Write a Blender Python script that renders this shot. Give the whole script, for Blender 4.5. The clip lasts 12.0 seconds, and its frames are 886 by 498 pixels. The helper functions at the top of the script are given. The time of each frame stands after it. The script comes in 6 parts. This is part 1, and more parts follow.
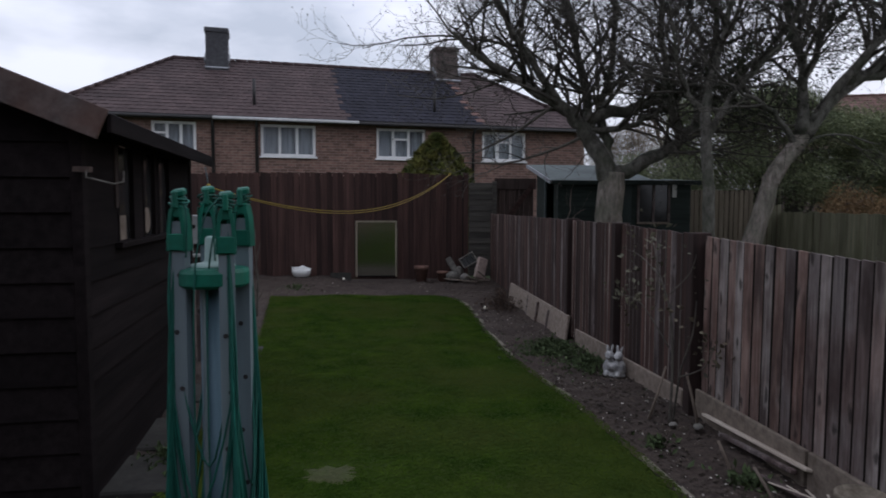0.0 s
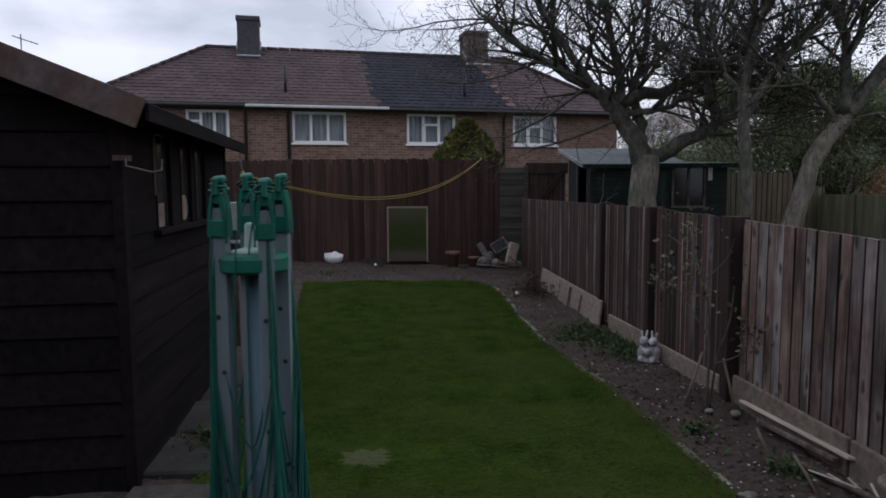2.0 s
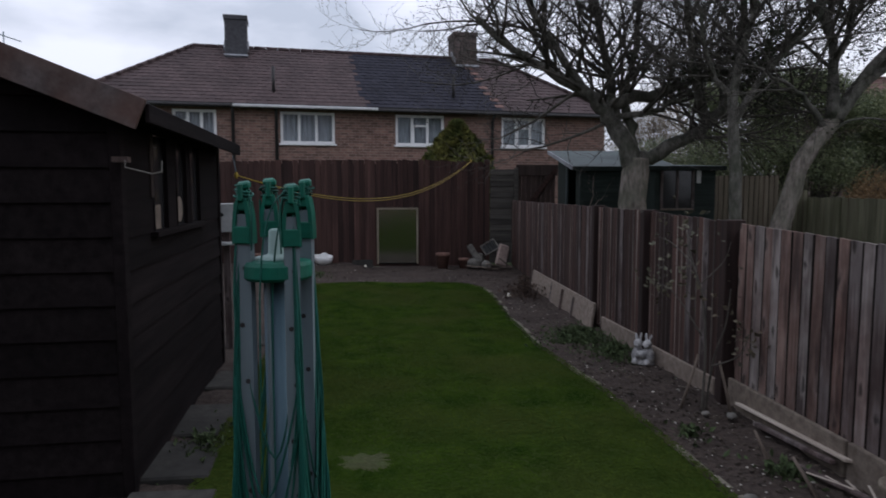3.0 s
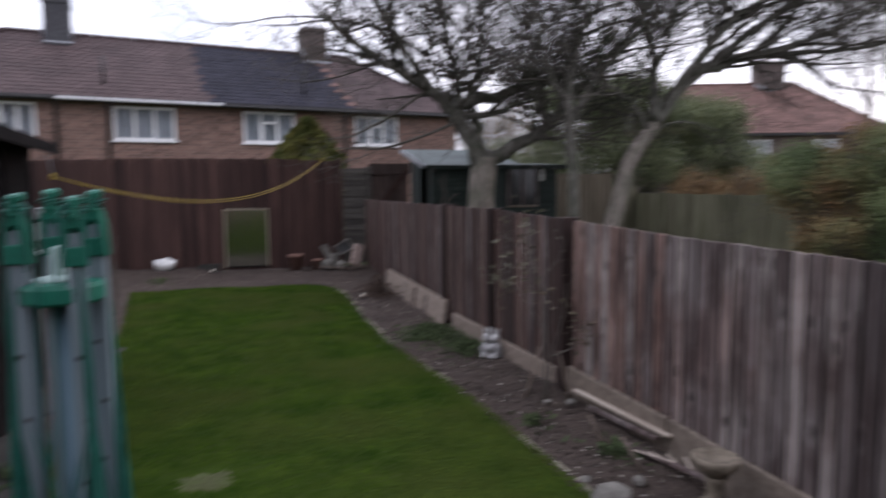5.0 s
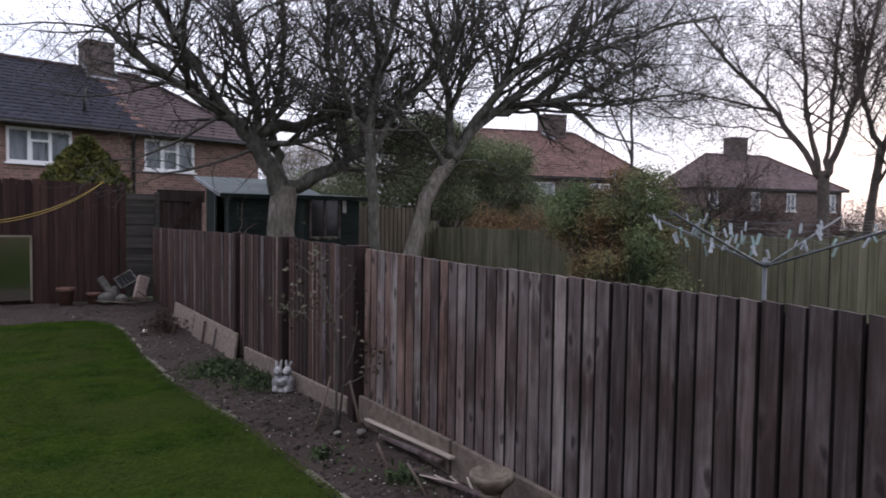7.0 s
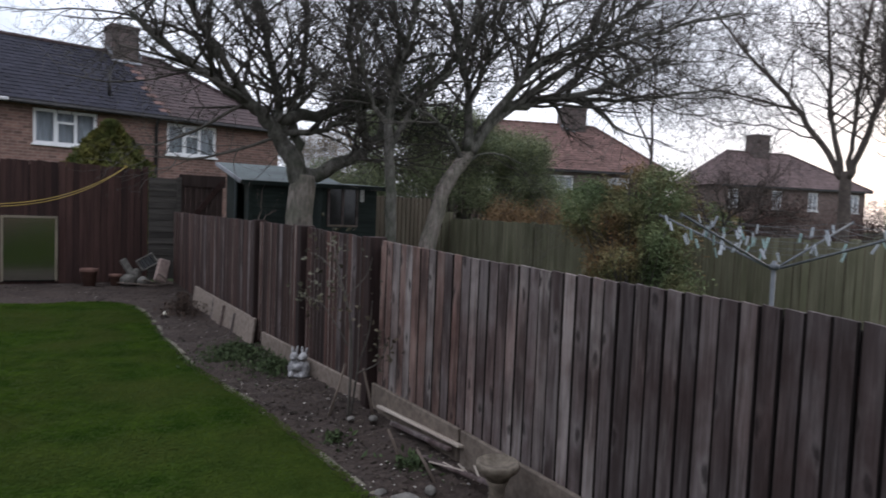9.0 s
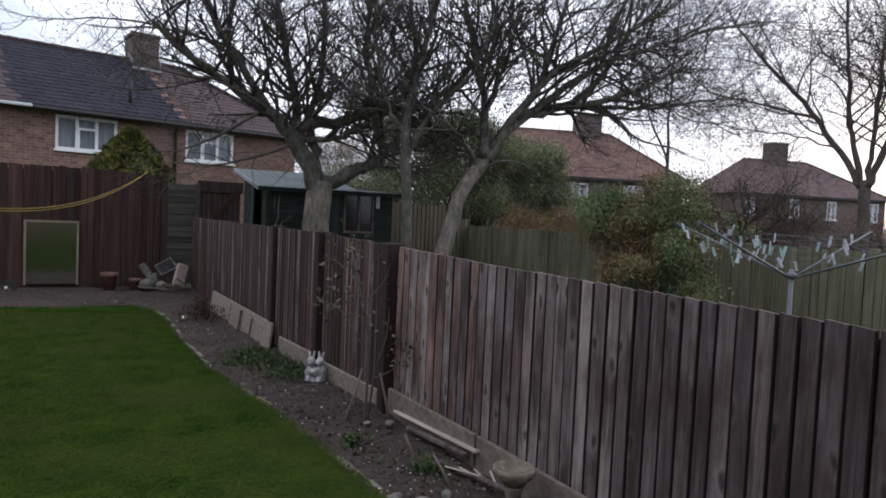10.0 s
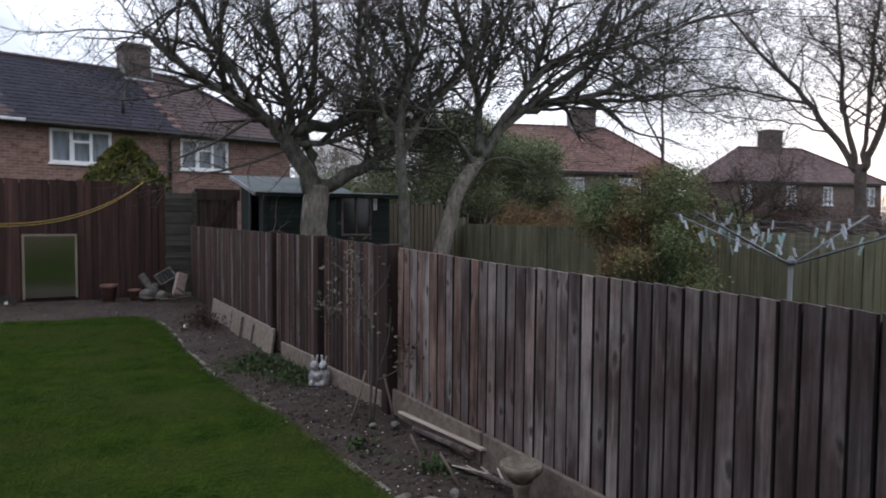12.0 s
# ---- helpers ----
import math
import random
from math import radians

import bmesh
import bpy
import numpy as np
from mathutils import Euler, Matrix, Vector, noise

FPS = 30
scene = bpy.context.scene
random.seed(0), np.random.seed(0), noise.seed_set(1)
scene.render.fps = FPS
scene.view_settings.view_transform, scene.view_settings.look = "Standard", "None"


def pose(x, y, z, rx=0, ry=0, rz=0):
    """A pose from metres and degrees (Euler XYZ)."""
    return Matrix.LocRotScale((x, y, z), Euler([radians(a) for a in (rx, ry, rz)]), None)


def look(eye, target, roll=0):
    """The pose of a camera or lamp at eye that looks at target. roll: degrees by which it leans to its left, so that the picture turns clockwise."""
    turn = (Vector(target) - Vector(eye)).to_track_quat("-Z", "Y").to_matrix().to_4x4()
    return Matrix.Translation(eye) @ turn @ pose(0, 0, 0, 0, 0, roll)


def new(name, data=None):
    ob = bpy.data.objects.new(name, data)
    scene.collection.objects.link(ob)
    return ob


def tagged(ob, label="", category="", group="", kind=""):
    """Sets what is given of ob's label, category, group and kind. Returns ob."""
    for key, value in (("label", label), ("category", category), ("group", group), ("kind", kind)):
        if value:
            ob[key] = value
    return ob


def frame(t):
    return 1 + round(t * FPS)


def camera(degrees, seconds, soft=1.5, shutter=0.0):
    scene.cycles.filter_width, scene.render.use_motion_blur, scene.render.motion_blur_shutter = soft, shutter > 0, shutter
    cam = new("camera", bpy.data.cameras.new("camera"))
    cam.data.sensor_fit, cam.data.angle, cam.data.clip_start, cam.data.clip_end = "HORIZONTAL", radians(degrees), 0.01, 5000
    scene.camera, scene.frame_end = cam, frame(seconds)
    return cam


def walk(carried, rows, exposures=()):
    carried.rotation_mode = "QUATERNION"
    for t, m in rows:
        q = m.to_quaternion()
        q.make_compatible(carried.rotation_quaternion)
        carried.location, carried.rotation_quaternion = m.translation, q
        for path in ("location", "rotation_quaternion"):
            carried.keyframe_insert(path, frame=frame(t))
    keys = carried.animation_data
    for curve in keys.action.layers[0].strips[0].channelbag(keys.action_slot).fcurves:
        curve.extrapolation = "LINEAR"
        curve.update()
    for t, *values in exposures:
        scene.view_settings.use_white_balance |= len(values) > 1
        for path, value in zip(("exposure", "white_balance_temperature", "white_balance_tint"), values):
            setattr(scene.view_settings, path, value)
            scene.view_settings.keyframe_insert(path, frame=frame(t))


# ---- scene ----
cam = camera(68.1, 12.0, soft=1.7, shutter=0.9)
PATH = [
    (0, (0.438, 0.319, 1.491), (0.598, 2.308, 1.352), 0.2),
    (0.5, (0.44, 0.292, 1.498), (0.549, 2.284, 1.358), 0.9),
    (1, (0.439, 0.322, 1.492), (0.523, 2.316, 1.362), -0.3),
    (1.5, (0.464, 0.305, 1.488), (0.557, 2.3, 1.39), -0.3),
    (2, (0.425, 0.324, 1.49), (0.492, 2.314, 1.307), -0.3),
    (2.5, (0.368, 0.332, 1.501), (0.444, 2.322, 1.321), -0.3),
    (2.7, (0.353, 0.334, 1.502), (0.436, 2.325, 1.33), -0.3),
    (4.5, (0.331, 0.378, 1.494), (0.713, 2.321, 1.211), 1.3),
    (5, (0.430, 0.365, 1.523), (0.962, 2.283, 1.334), -0.5),
    (5.5, (0.453, 0.310, 1.501), (1.389, 2.073, 1.374), -1.5),
    (6, (0.497, 0.317, 1.510), (1.580, 1.995, 1.405), -0.5),
    (6.5, (0.531, 0.337, 1.487), (1.646, 1.994, 1.385), 1.1),
    (7, (0.560, 0.355, 1.476), (1.623, 2.047, 1.392), 0.8),
    (7.2, (0.556, 0.353, 1.483), (1.607, 2.049, 1.341), 1.5),
    (8.8, (0.506, 0.247, 1.507), (1.55, 1.95, 1.393), 1.9),
    (9, (0.515, 0.263, 1.507), (1.536, 1.979, 1.391), 2.3),
    (9.5, (0.495, 0.254, 1.505), (1.478, 1.992, 1.383), 2.5),
    (10, (0.475, 0.236, 1.507), (1.459, 1.975, 1.41), 2.6),
    (10.5, (0.494, 0.243, 1.508), (1.477, 1.984, 1.43), 1.4),
    (11, (0.494, 0.25, 1.504), (1.455, 2.001, 1.396), 1.6),
    (11.5, (0.468, 0.242, 1.506), (1.429, 1.993, 1.395), 2.0),
    (12, (0.472, 0.236, 1.507), (1.459, 1.972, 1.408), 0.5),
]
walk(cam, [(t, look(eye, target, roll)) for t, eye, target, roll in PATH],
     exposures=[(0, -0.3, 5950, 10), (2.7, -0.3, 5950, 10), (4.6, 0.22, 5780, 9), (5.0, 0.55, 6150, 15), (5.3, 0.52, 6000, 16), (6.5, 0.32, 6000, 16), (9.0, 0.3, 6000, 9), (12, 0.3, 6000, 9)])

# ---- sky and sun: overcast late afternoon ----
world = bpy.data.worlds.new("world")
scene.world = world
world.use_nodes = True
wn, wl = world.node_tree.nodes, world.node_tree.links
wn.clear()
SUN_UP, SUN_TURN = 9, 75
sky = wn.new("ShaderNodeTexSky")
sky.sky_type, sky.sun_disc = "NISHITA", False
sky.sun_elevation, sky.sun_rotation = radians(SUN_UP), radians(SUN_TURN)
sky.air_density, sky.dust_density = 1.2, 2.0
bg_clear, bg_cloud = wn.new("ShaderNodeBackground"), wn.new("ShaderNodeBackground")
bg_clear.inputs["Strength"].default_value = 0.15
wl.new(sky.outputs["Color"], bg_clear.inputs["Color"])
coord = wn.new("ShaderNodeTexCoord")
stretch = wn.new("ShaderNodeMapping")
stretch.inputs["Scale"].default_value = (1.0, 1.0, 2.6)
stretch.inputs["Location"].default_value = (0.35, 0.1, 0.2)
wl.new(coord.outputs["Generated"], stretch.inputs["Vector"])
cloud = wn.new("ShaderNodeTexNoise")
cloud.inputs["Scale"].default_value, cloud.inputs["Detail"].default_value = 2.6, 7
cloud.inputs["Roughness"].default_value = 0.5
wl.new(stretch.outputs["Vector"], cloud.inputs["Vector"])
ramp = wn.new("ShaderNodeValToRGB")
ramp.color_ramp.elements[0].position, ramp.color_ramp.elements[0].color = 0.36, (0.58, 0.60, 0.68, 1)
ramp.color_ramp.elements[1].position, ramp.color_ramp.elements[1].color = 0.56, (1.0, 0.98, 1.05, 1)
wl.new(cloud.outputs["Fac"], ramp.inputs["Fac"])
# an overcast sky grows brighter towards the zenith
height = wn.new("ShaderNodeSeparateXYZ")
wl.new(coord.outputs["Generated"], height.inputs[0])
zenith = wn.new("ShaderNodeMapRange")
zenith.inputs["To Min"].default_value, zenith.inputs["To Max"].default_value = 0.86, 1.36
wl.new(height.outputs["Z"], zenith.inputs["Value"])
shade = wn.new("ShaderNodeVectorMath")
shade.operation = "SCALE"
wl.new(ramp.outputs["Color"], shade.inputs[0])
wl.new(zenith.outputs[0], shade.inputs["Scale"])
wl.new(shade.outputs[0], bg_cloud.inputs["Color"])
bg_cloud.inputs["Strength"].default_value = 1.35
both = wn.new("ShaderNodeMixShader")
both.inputs["Fac"].default_value = 0.9
wl.new(bg_clear.outputs[0], both.inputs[1])
wl.new(bg_cloud.outputs[0], both.inputs[2])
world_out = wn.new("ShaderNodeOutputWorld")
wl.new(both.outputs[0], world_out.inputs["Surface"])

sun = new("sun", bpy.data.lights.new("sun", "SUN"))
sun.data.energy, sun.data.angle, sun.data.color = 0.5, radians(25), (1.0, 0.9, 0.82)
sun_az = radians(SUN_TURN)
sun.matrix_world = look((0, 0, 20), (-math.sin(sun_az) * 20, -math.cos(sun_az) * 20, 20 - 20 * math.tan(radians(22))))


# ---- materials ----
def mat(name, dark, light, scale=20.0, rough=0.85, bump=0.3, grain=(1, 1, 1), vary=0.25, metal=0.0, stain=0.35,
        stain_scale=1.5, stain_color=None, ramp_at=(0.3, 0.7), spec=0.3, bump_size=0.01, island=False):
    m = bpy.data.materials.new(name)
    m.use_nodes = True
    n, l = m.node_tree.nodes, m.node_tree.links
    b = n["Principled BSDF"]
    b.inputs["Roughness"].default_value, b.inputs["Metallic"].default_value = rough, metal
    b.inputs["Specular IOR Level"].default_value = spec
    tc, info = n.new("ShaderNodeTexCoord"), n.new("ShaderNodeObjectInfo")
    shift = n.new("ShaderNodeVectorMath")
    shift.operation = "MULTIPLY_ADD"
    shift.inputs[1].default_value = (1, 1, 1)
    wide = n.new("ShaderNodeMath")
    wide.operation = "MULTIPLY"
    wide.inputs[1].default_value = 43.0
    l.new(info.outputs["Random"], wide.inputs[0])
    l.new(tc.outputs["Object"], shift.inputs[0])
    l.new(wide.outputs[0], shift.inputs[2])
    mp = n.new("ShaderNodeMapping")
    mp.inputs["Scale"].default_value = grain
    l.new(shift.outputs[0], mp.inputs["Vector"])
    fine, coarse = n.new("ShaderNodeTexNoise"), n.new("ShaderNodeTexNoise")
    fine.inputs["Scale"].default_value, fine.inputs["Detail"].default_value = scale, 8
    fine.inputs["Roughness"].default_value = 0.65
    coarse.inputs["Scale"].default_value, coarse.inputs["Detail"].default_value = stain_scale, 4
    l.new(mp.outputs[0], fine.inputs["Vector"])
    l.new(shift.outputs[0], coarse.inputs["Vector"])
    cr = n.new("ShaderNodeValToRGB")
    cr.color_ramp.elements[0].position, cr.color_ramp.elements[1].position = ramp_at
    cr.color_ramp.elements[0].color, cr.color_ramp.elements[1].color = (*dark, 1), (*light, 1)
    l.new(fine.outputs["Fac"], cr.inputs["Fac"])
    sm = n.new("ShaderNodeMapRange")
    sm.inputs["From Min"].default_value, sm.inputs["From Max"].default_value = 0.42, 0.68
    sm.inputs["To Min"].default_value, sm.inputs["To Max"].default_value = 0.0, stain
    l.new(coarse.outputs["Fac"], sm.inputs["Value"])
    mx = n.new("ShaderNodeMix")
    mx.data_type = "RGBA"
    mx.inputs["B"].default_value = (*(stain_color or [c * 0.45 for c in dark]), 1)
    l.new(sm.outputs[0], mx.inputs["Factor"])
    l.new(cr.outputs["Color"], mx.inputs["A"])
    hv = n.new("ShaderNodeHueSaturation")
    vr = n.new("ShaderNodeMapRange")
    vr.inputs["To Min"].default_value, vr.inputs["To Max"].default_value = 1 - vary, 1 + vary
    if island:
        geo = n.new("ShaderNodeNewGeometry")
        l.new(geo.outputs["Random Per Island"], vr.inputs["Value"])
    else:
        l.new(info.outputs["Random"], vr.inputs["Value"])
    l.new(vr.outputs[0], hv.inputs["Value"])
    l.new(mx.outputs["Result"], hv.inputs["Color"])
    l.new(hv.outputs[0], b.inputs["Base Color"])
    if bump:
        bp = n.new("ShaderNodeBump")
        bp.inputs["Strength"].default_value, bp.inputs["Distance"].default_value = bump, bump_size
        l.new(fine.outputs["Fac"], bp.inputs["Height"])
        l.new(bp.outputs[0], b.inputs["Normal"])
    return m


def brick_mat(name, a, b_, mortar):
    m = mat(name, a, b_, 6, 0.9, 0.0, vary=0.0, stain=0.3, stain_scale=0.7)
    n, l = m.node_tree.nodes, m.node_tree.links
    b = n["Principled BSDF"]
    tc = n.new("ShaderNodeTexCoord")
    sp, cb = n.new("ShaderNodeSeparateXYZ"), n.new("ShaderNodeCombineXYZ")
    l.new(tc.outputs["Object"], sp.inputs[0])
    both_xy = n.new("ShaderNodeMath")
    l.new(sp.outputs["X"], both_xy.inputs[0])
    l.new(sp.outputs["Y"], both_xy.inputs[1])
    l.new(both_xy.outputs[0], cb.inputs["X"])
    l.new(sp.outputs["Z"], cb.inputs["Y"])
    br = n.new("ShaderNodeTexBrick")
    br.inputs["Scale"].default_value = 1
    br.inputs["Brick Width"].default_value, br.inputs["Row Height"].default_value = 0.235, 0.085
    br.inputs["Mortar Size"].default_value, br.inputs["Mortar Smooth"].default_value = 0.011, 0.3
    br.inputs["Bias"].default_value = -0.1
    br.inputs["Color1"].default_value, br.inputs["Color2"].default_value = (0.75, 0.72, 0.7, 1), (1.35, 1.2, 1.15, 1)
    br.inputs["Mortar"].default_value = (*mortar, 1)
    l.new(cb.outputs[0], br.inputs["Vector"])
    hv = next(x for x in n if x.type == "HUE_SAT")
    mul = n.new("ShaderNodeMix")
    mul.data_type, mul.blend_type = "RGBA", "MULTIPLY"
    mul.inputs["Factor"].default_value = 1
    l.new(hv.outputs[0], mul.inputs["A"])
    l.new(br.outputs["Color"], mul.inputs["B"])
    l.new(mul.outputs["Result"], b.inputs["Base Color"])
    bp = n.new("ShaderNodeBump")
    bp.inputs["Strength"].default_value, bp.inputs["Distance"].default_value = 0.6, 0.012
    bp.invert = True
    l.new(br.outputs["Fac"], bp.inputs["Height"])
    l.new(bp.outputs[0], b.inputs["Normal"])
    return m


def glass_mat(name, tint, rough=0.03):
    m = bpy.data.materials.new(name)
    m.use_nodes = True
    b = m.node_tree.nodes["Principled BSDF"]
    b.inputs["Base Color"].default_value = (*tint, 1)
    b.inputs["Transmission Weight"].default_value, b.inputs["Roughness"].default_value = 1.0, rough
    b.inputs["IOR"].default_value = 1.45
    return m


GRAIN = (1, 1, 0.06)
# the darkest tone paints the dimmer light on the nearest boards
BOARD_TONES = {"weathered_board": ((0.050, 0.040, 0.038), (0.205, 0.174, 0.167)), "pale_weathered_board": ((0.108, 0.090, 0.084), (0.345, 0.300, 0.280)),
               "dimmed_weathered_plank": ((0.024, 0.0185, 0.0180), (0.112, 0.092, 0.089)), "red_weathered_board": ((0.080, 0.046, 0.037), (0.300, 0.206, 0.174))}
M_fence, M_board_pale, M_board_dimmed, M_board_red = [
    mat(name, low, high, 60, 0.9, 0.7, GRAIN, 0.24, stain=0.75, stain_scale=3.2, stain_color=(0.036, 0.021, 0.018), ramp_at=(0.22, 0.78))
    for name, (low, high) in BOARD_TONES.items()]


def weather(m, knot, worn):
    """Adds dark knots and pale worn streaks to a board material."""
    n, l = m.node_tree.nodes, m.node_tree.links
    b, mp = n["Principled BSDF"], next(x for x in n if x.type == "MAPPING")
    src = next(x for x in n if x.type == "VECT_MATH")
    hv = next(x for x in n if x.type == "HUE_SAT")
    long = n.new("ShaderNodeMapping")
    long.inputs["Scale"].default_value = (1, 1, 0.07)
    l.new(src.outputs[0], long.inputs["Vector"])
    streak = n.new("ShaderNodeTexNoise")
    streak.inputs["Scale"].default_value, streak.inputs["Detail"].default_value = 38, 7
    l.new(long.outputs[0], streak.inputs["Vector"])
    r1 = n.new("ShaderNodeMapRange")
    r1.inputs["From Min"].default_value, r1.inputs["From Max"].default_value, r1.inputs["To Max"].default_value = 0.52, 0.68, 0.62
    l.new(streak.outputs["Fac"], r1.inputs["Value"])
    m1 = n.new("ShaderNodeMix")
    m1.data_type = "RGBA"
    m1.inputs["B"].default_value = (*worn, 1)
    l.new(r1.outputs[0], m1.inputs["Factor"])
    l.new(hv.outputs[0], m1.inputs["A"])
    flat = n.new("ShaderNodeMapping")
    flat.inputs["Scale"].default_value = (1, 0.2, 0.5)
    flat.inputs["Rotation"].default_value = (radians(90), 0, 0)
    l.new(src.outputs[0], flat.inputs["Vector"])
    bend = n.new("ShaderNodeTexNoise")
    bend.inputs["Scale"].default_value, bend.inputs["Detail"].default_value = 26, 4
    l.new(flat.outputs[0], bend.inputs["Vector"])
    bent = n.new("ShaderNodeVectorMath")
    bent.operation = "MULTIPLY_ADD"
    bent.inputs[1].default_value = (0.05, 0.05, 0.05)
    l.new(bend.outputs["Color"], bent.inputs[0])
    l.new(flat.outputs[0], bent.inputs[2])
    vor = n.new("ShaderNodeTexVoronoi")
    vor.voronoi_dimensions = "2D"
    vor.inputs["Scale"].default_value = 6
    l.new(bent.outputs[0], vor.inputs["Vector"])
    halo = n.new("ShaderNodeMapRange")
    halo.inputs["From Min"].default_value, halo.inputs["From Max"].default_value = 0.11, 0.24
    halo.inputs["To Min"].default_value, halo.inputs["To Max"].default_value = 0.55, 0.0
    l.new(vor.outputs["Distance"], halo.inputs["Value"])
    m_halo = n.new("ShaderNodeMix")
    m_halo.data_type = "RGBA"
    m_halo.inputs["B"].default_value = (*worn, 1)
    l.new(halo.outputs[0], m_halo.inputs["Factor"])
    l.new(m1.outputs["Result"], m_halo.inputs["A"])
    r2 = n.new("ShaderNodeMapRange")
    r2.inputs["From Min"].default_value, r2.inputs["From Max"].default_value = 0.045, 0.12
    r2.inputs["To Min"].default_value, r2.inputs["To Max"].default_value = 0.78, 0.0
    l.new(vor.outputs["Distance"], r2.inputs["Value"])
    m2 = n.new("ShaderNodeMix")
    m2.data_type = "RGBA"
    m2.inputs["B"].default_value = (*knot, 1)
    l.new(r2.outputs[0], m2.inputs["Factor"])
    l.new(m_halo.outputs["Result"], m2.inputs["A"])
    # dark runs of damp down the boards
    drip = n.new("ShaderNodeMapping")
    drip.inputs["Scale"].default_value = (1, 1, 0.2)
    l.new(src.outputs[0], drip.inputs["Vector"])
    damp = n.new("ShaderNodeTexNoise")
    damp.inputs["Scale"].default_value, damp.inputs["Detail"].default_value = 11, 5
    l.new(drip.outputs[0], damp.inputs["Vector"])
    r_damp = n.new("ShaderNodeMapRange")
    r_damp.inputs["From Min"].default_value, r_damp.inputs["From Max"].default_value, r_damp.inputs["To Max"].default_value = 0.50, 0.64, 0.68
    l.new(damp.outputs["Fac"], r_damp.inputs["Value"])
    m_damp = n.new("ShaderNodeMix")
    m_damp.data_type = "RGBA"
    m_damp.inputs["B"].default_value = (0.028, 0.018, 0.016, 1)
    l.new(r_damp.outputs[0], m_damp.inputs["Factor"])
    l.new(m2.outputs["Result"], m_damp.inputs["A"])
    # old red-brown stain that has worn away in wide patches
    geo = n.new("ShaderNodeNewGeometry")
    tall = n.new("ShaderNodeMapping")
    tall.inputs["Scale"].default_value = (0.8, 0.8, 0.55)
    l.new(geo.outputs["Position"], tall.inputs["Vector"])
    patch = n.new("ShaderNodeTexNoise")
    patch.inputs["Scale"].default_value, patch.inputs["Detail"].default_value = 1.9, 7
    patch.inputs["Roughness"].default_value = 0.7
    l.new(tall.outputs[0], patch.inputs["Vector"])
    r3 = n.new("ShaderNodeMapRange")
    r3.inputs["From Min"].default_value, r3.inputs["From Max"].default_value, r3.inputs["To Max"].default_value = 0.46, 0.62, 0.6
    l.new(patch.outputs["Fac"], r3.inputs["Value"])
    m3 = n.new("ShaderNodeMix")
    m3.data_type, m3.blend_type = "RGBA", "MULTIPLY"
    m3.inputs["B"].default_value = (0.52, 0.33, 0.29, 1)
    l.new(r3.outputs[0], m3.inputs["Factor"])
    l.new(m_damp.outputs["Result"], m3.inputs["A"])
    l.new(m3.outputs["Result"], b.inputs["Base Color"])


for board_material, worn_tone in ((M_fence, (0.20, 0.178, 0.168)), (M_board_pale, (0.30, 0.27, 0.25)), (M_board_dimmed, (0.13, 0.112, 0.108)), (M_board_red, (0.21, 0.165, 0.145))):
    weather(board_material, (0.010, 0.0065, 0.006), worn_tone)
M_fence_dark = mat("red_brown_board", (0.022, 0.011, 0.009), (0.080, 0.042, 0.034), 26, 0.85, 0.4, GRAIN, 0.45, stain=0.5,
                   stain_color=(0.02, 0.011, 0.01))
M_fence_green = mat("greenish_board", (0.076, 0.072, 0.046), (0.180, 0.171, 0.113), 22, 0.9, 0.4, GRAIN, 0.15, stain=0.4,
                    stain_color=(0.05, 0.06, 0.025))
M_fence_deep = mat("dark_weathered_board", (0.021, 0.0108, 0.0085), (0.086, 0.048, 0.0385), 26, 0.9, 0.6, GRAIN, 0.5, stain=0.5,
                   stain_color=(0.012, 0.007, 0.006))
M_arris = mat("worn_pale_board_edge", (0.08, 0.066, 0.058), (0.30, 0.262, 0.235), 20, 0.9, 0.4, GRAIN, 0.6, stain=0.7, stain_scale=2.5,
              stain_color=(0.035, 0.024, 0.02))
M_post = mat("dark_fence_post", (0.012, 0.007, 0.006), (0.036, 0.021, 0.018), 22, 0.9, 0.5, GRAIN, 0.3, stain=0.4)
M_brown_leaf = mat("dry_brown_leaf", (0.035, 0.024, 0.018), (0.095, 0.066, 0.05), 6, 0.9, 0.0, vary=0.4, island=True)
M_grey_panel = mat("grey_panel_wood", (0.035, 0.032, 0.028), (0.085, 0.078, 0.068), 22, 0.9, 0.4, (0.06, 1, 1), 0.2)
M_gate = mat("brown_gate_wood", (0.028, 0.019, 0.016), (0.065, 0.046, 0.04), 22, 0.9, 0.4, GRAIN, 0.2)
M_plank = mat("pale_plank", (0.11, 0.088, 0.070), (0.25, 0.205, 0.17), 20, 0.88, 0.4, (1, 0.06, 1), 0.2, stain=0.5,
              stain_color=(0.10, 0.078, 0.06))
M_concrete = mat("concrete", (0.100, 0.080, 0.063), (0.22, 0.180, 0.147), 18, 0.95, 0.4, vary=0.1, stain=0.5)
M_kerb = mat("old_edging_stone", (0.085, 0.076, 0.060), (0.20, 0.18, 0.14), 14, 0.95, 0.5, vary=0.25, stain=0.5,
             stain_color=(0.06, 0.07, 0.03))
M_shed = mat("shed_boards", (0.0045, 0.0034, 0.0036), (0.0145, 0.0110, 0.0112), 20, 0.9, 0.4, (0.06, 1, 1), 0.2, stain=0.3, spec=0.08)
M_barge = mat("worn_barge_board", (0.035, 0.026, 0.024), (0.125, 0.105, 0.10), 9, 0.85, 0.4, (0.25, 1, 1), 0.1, stain=0.6,
              stain_scale=4, stain_color=(0.085, 0.040, 0.027))
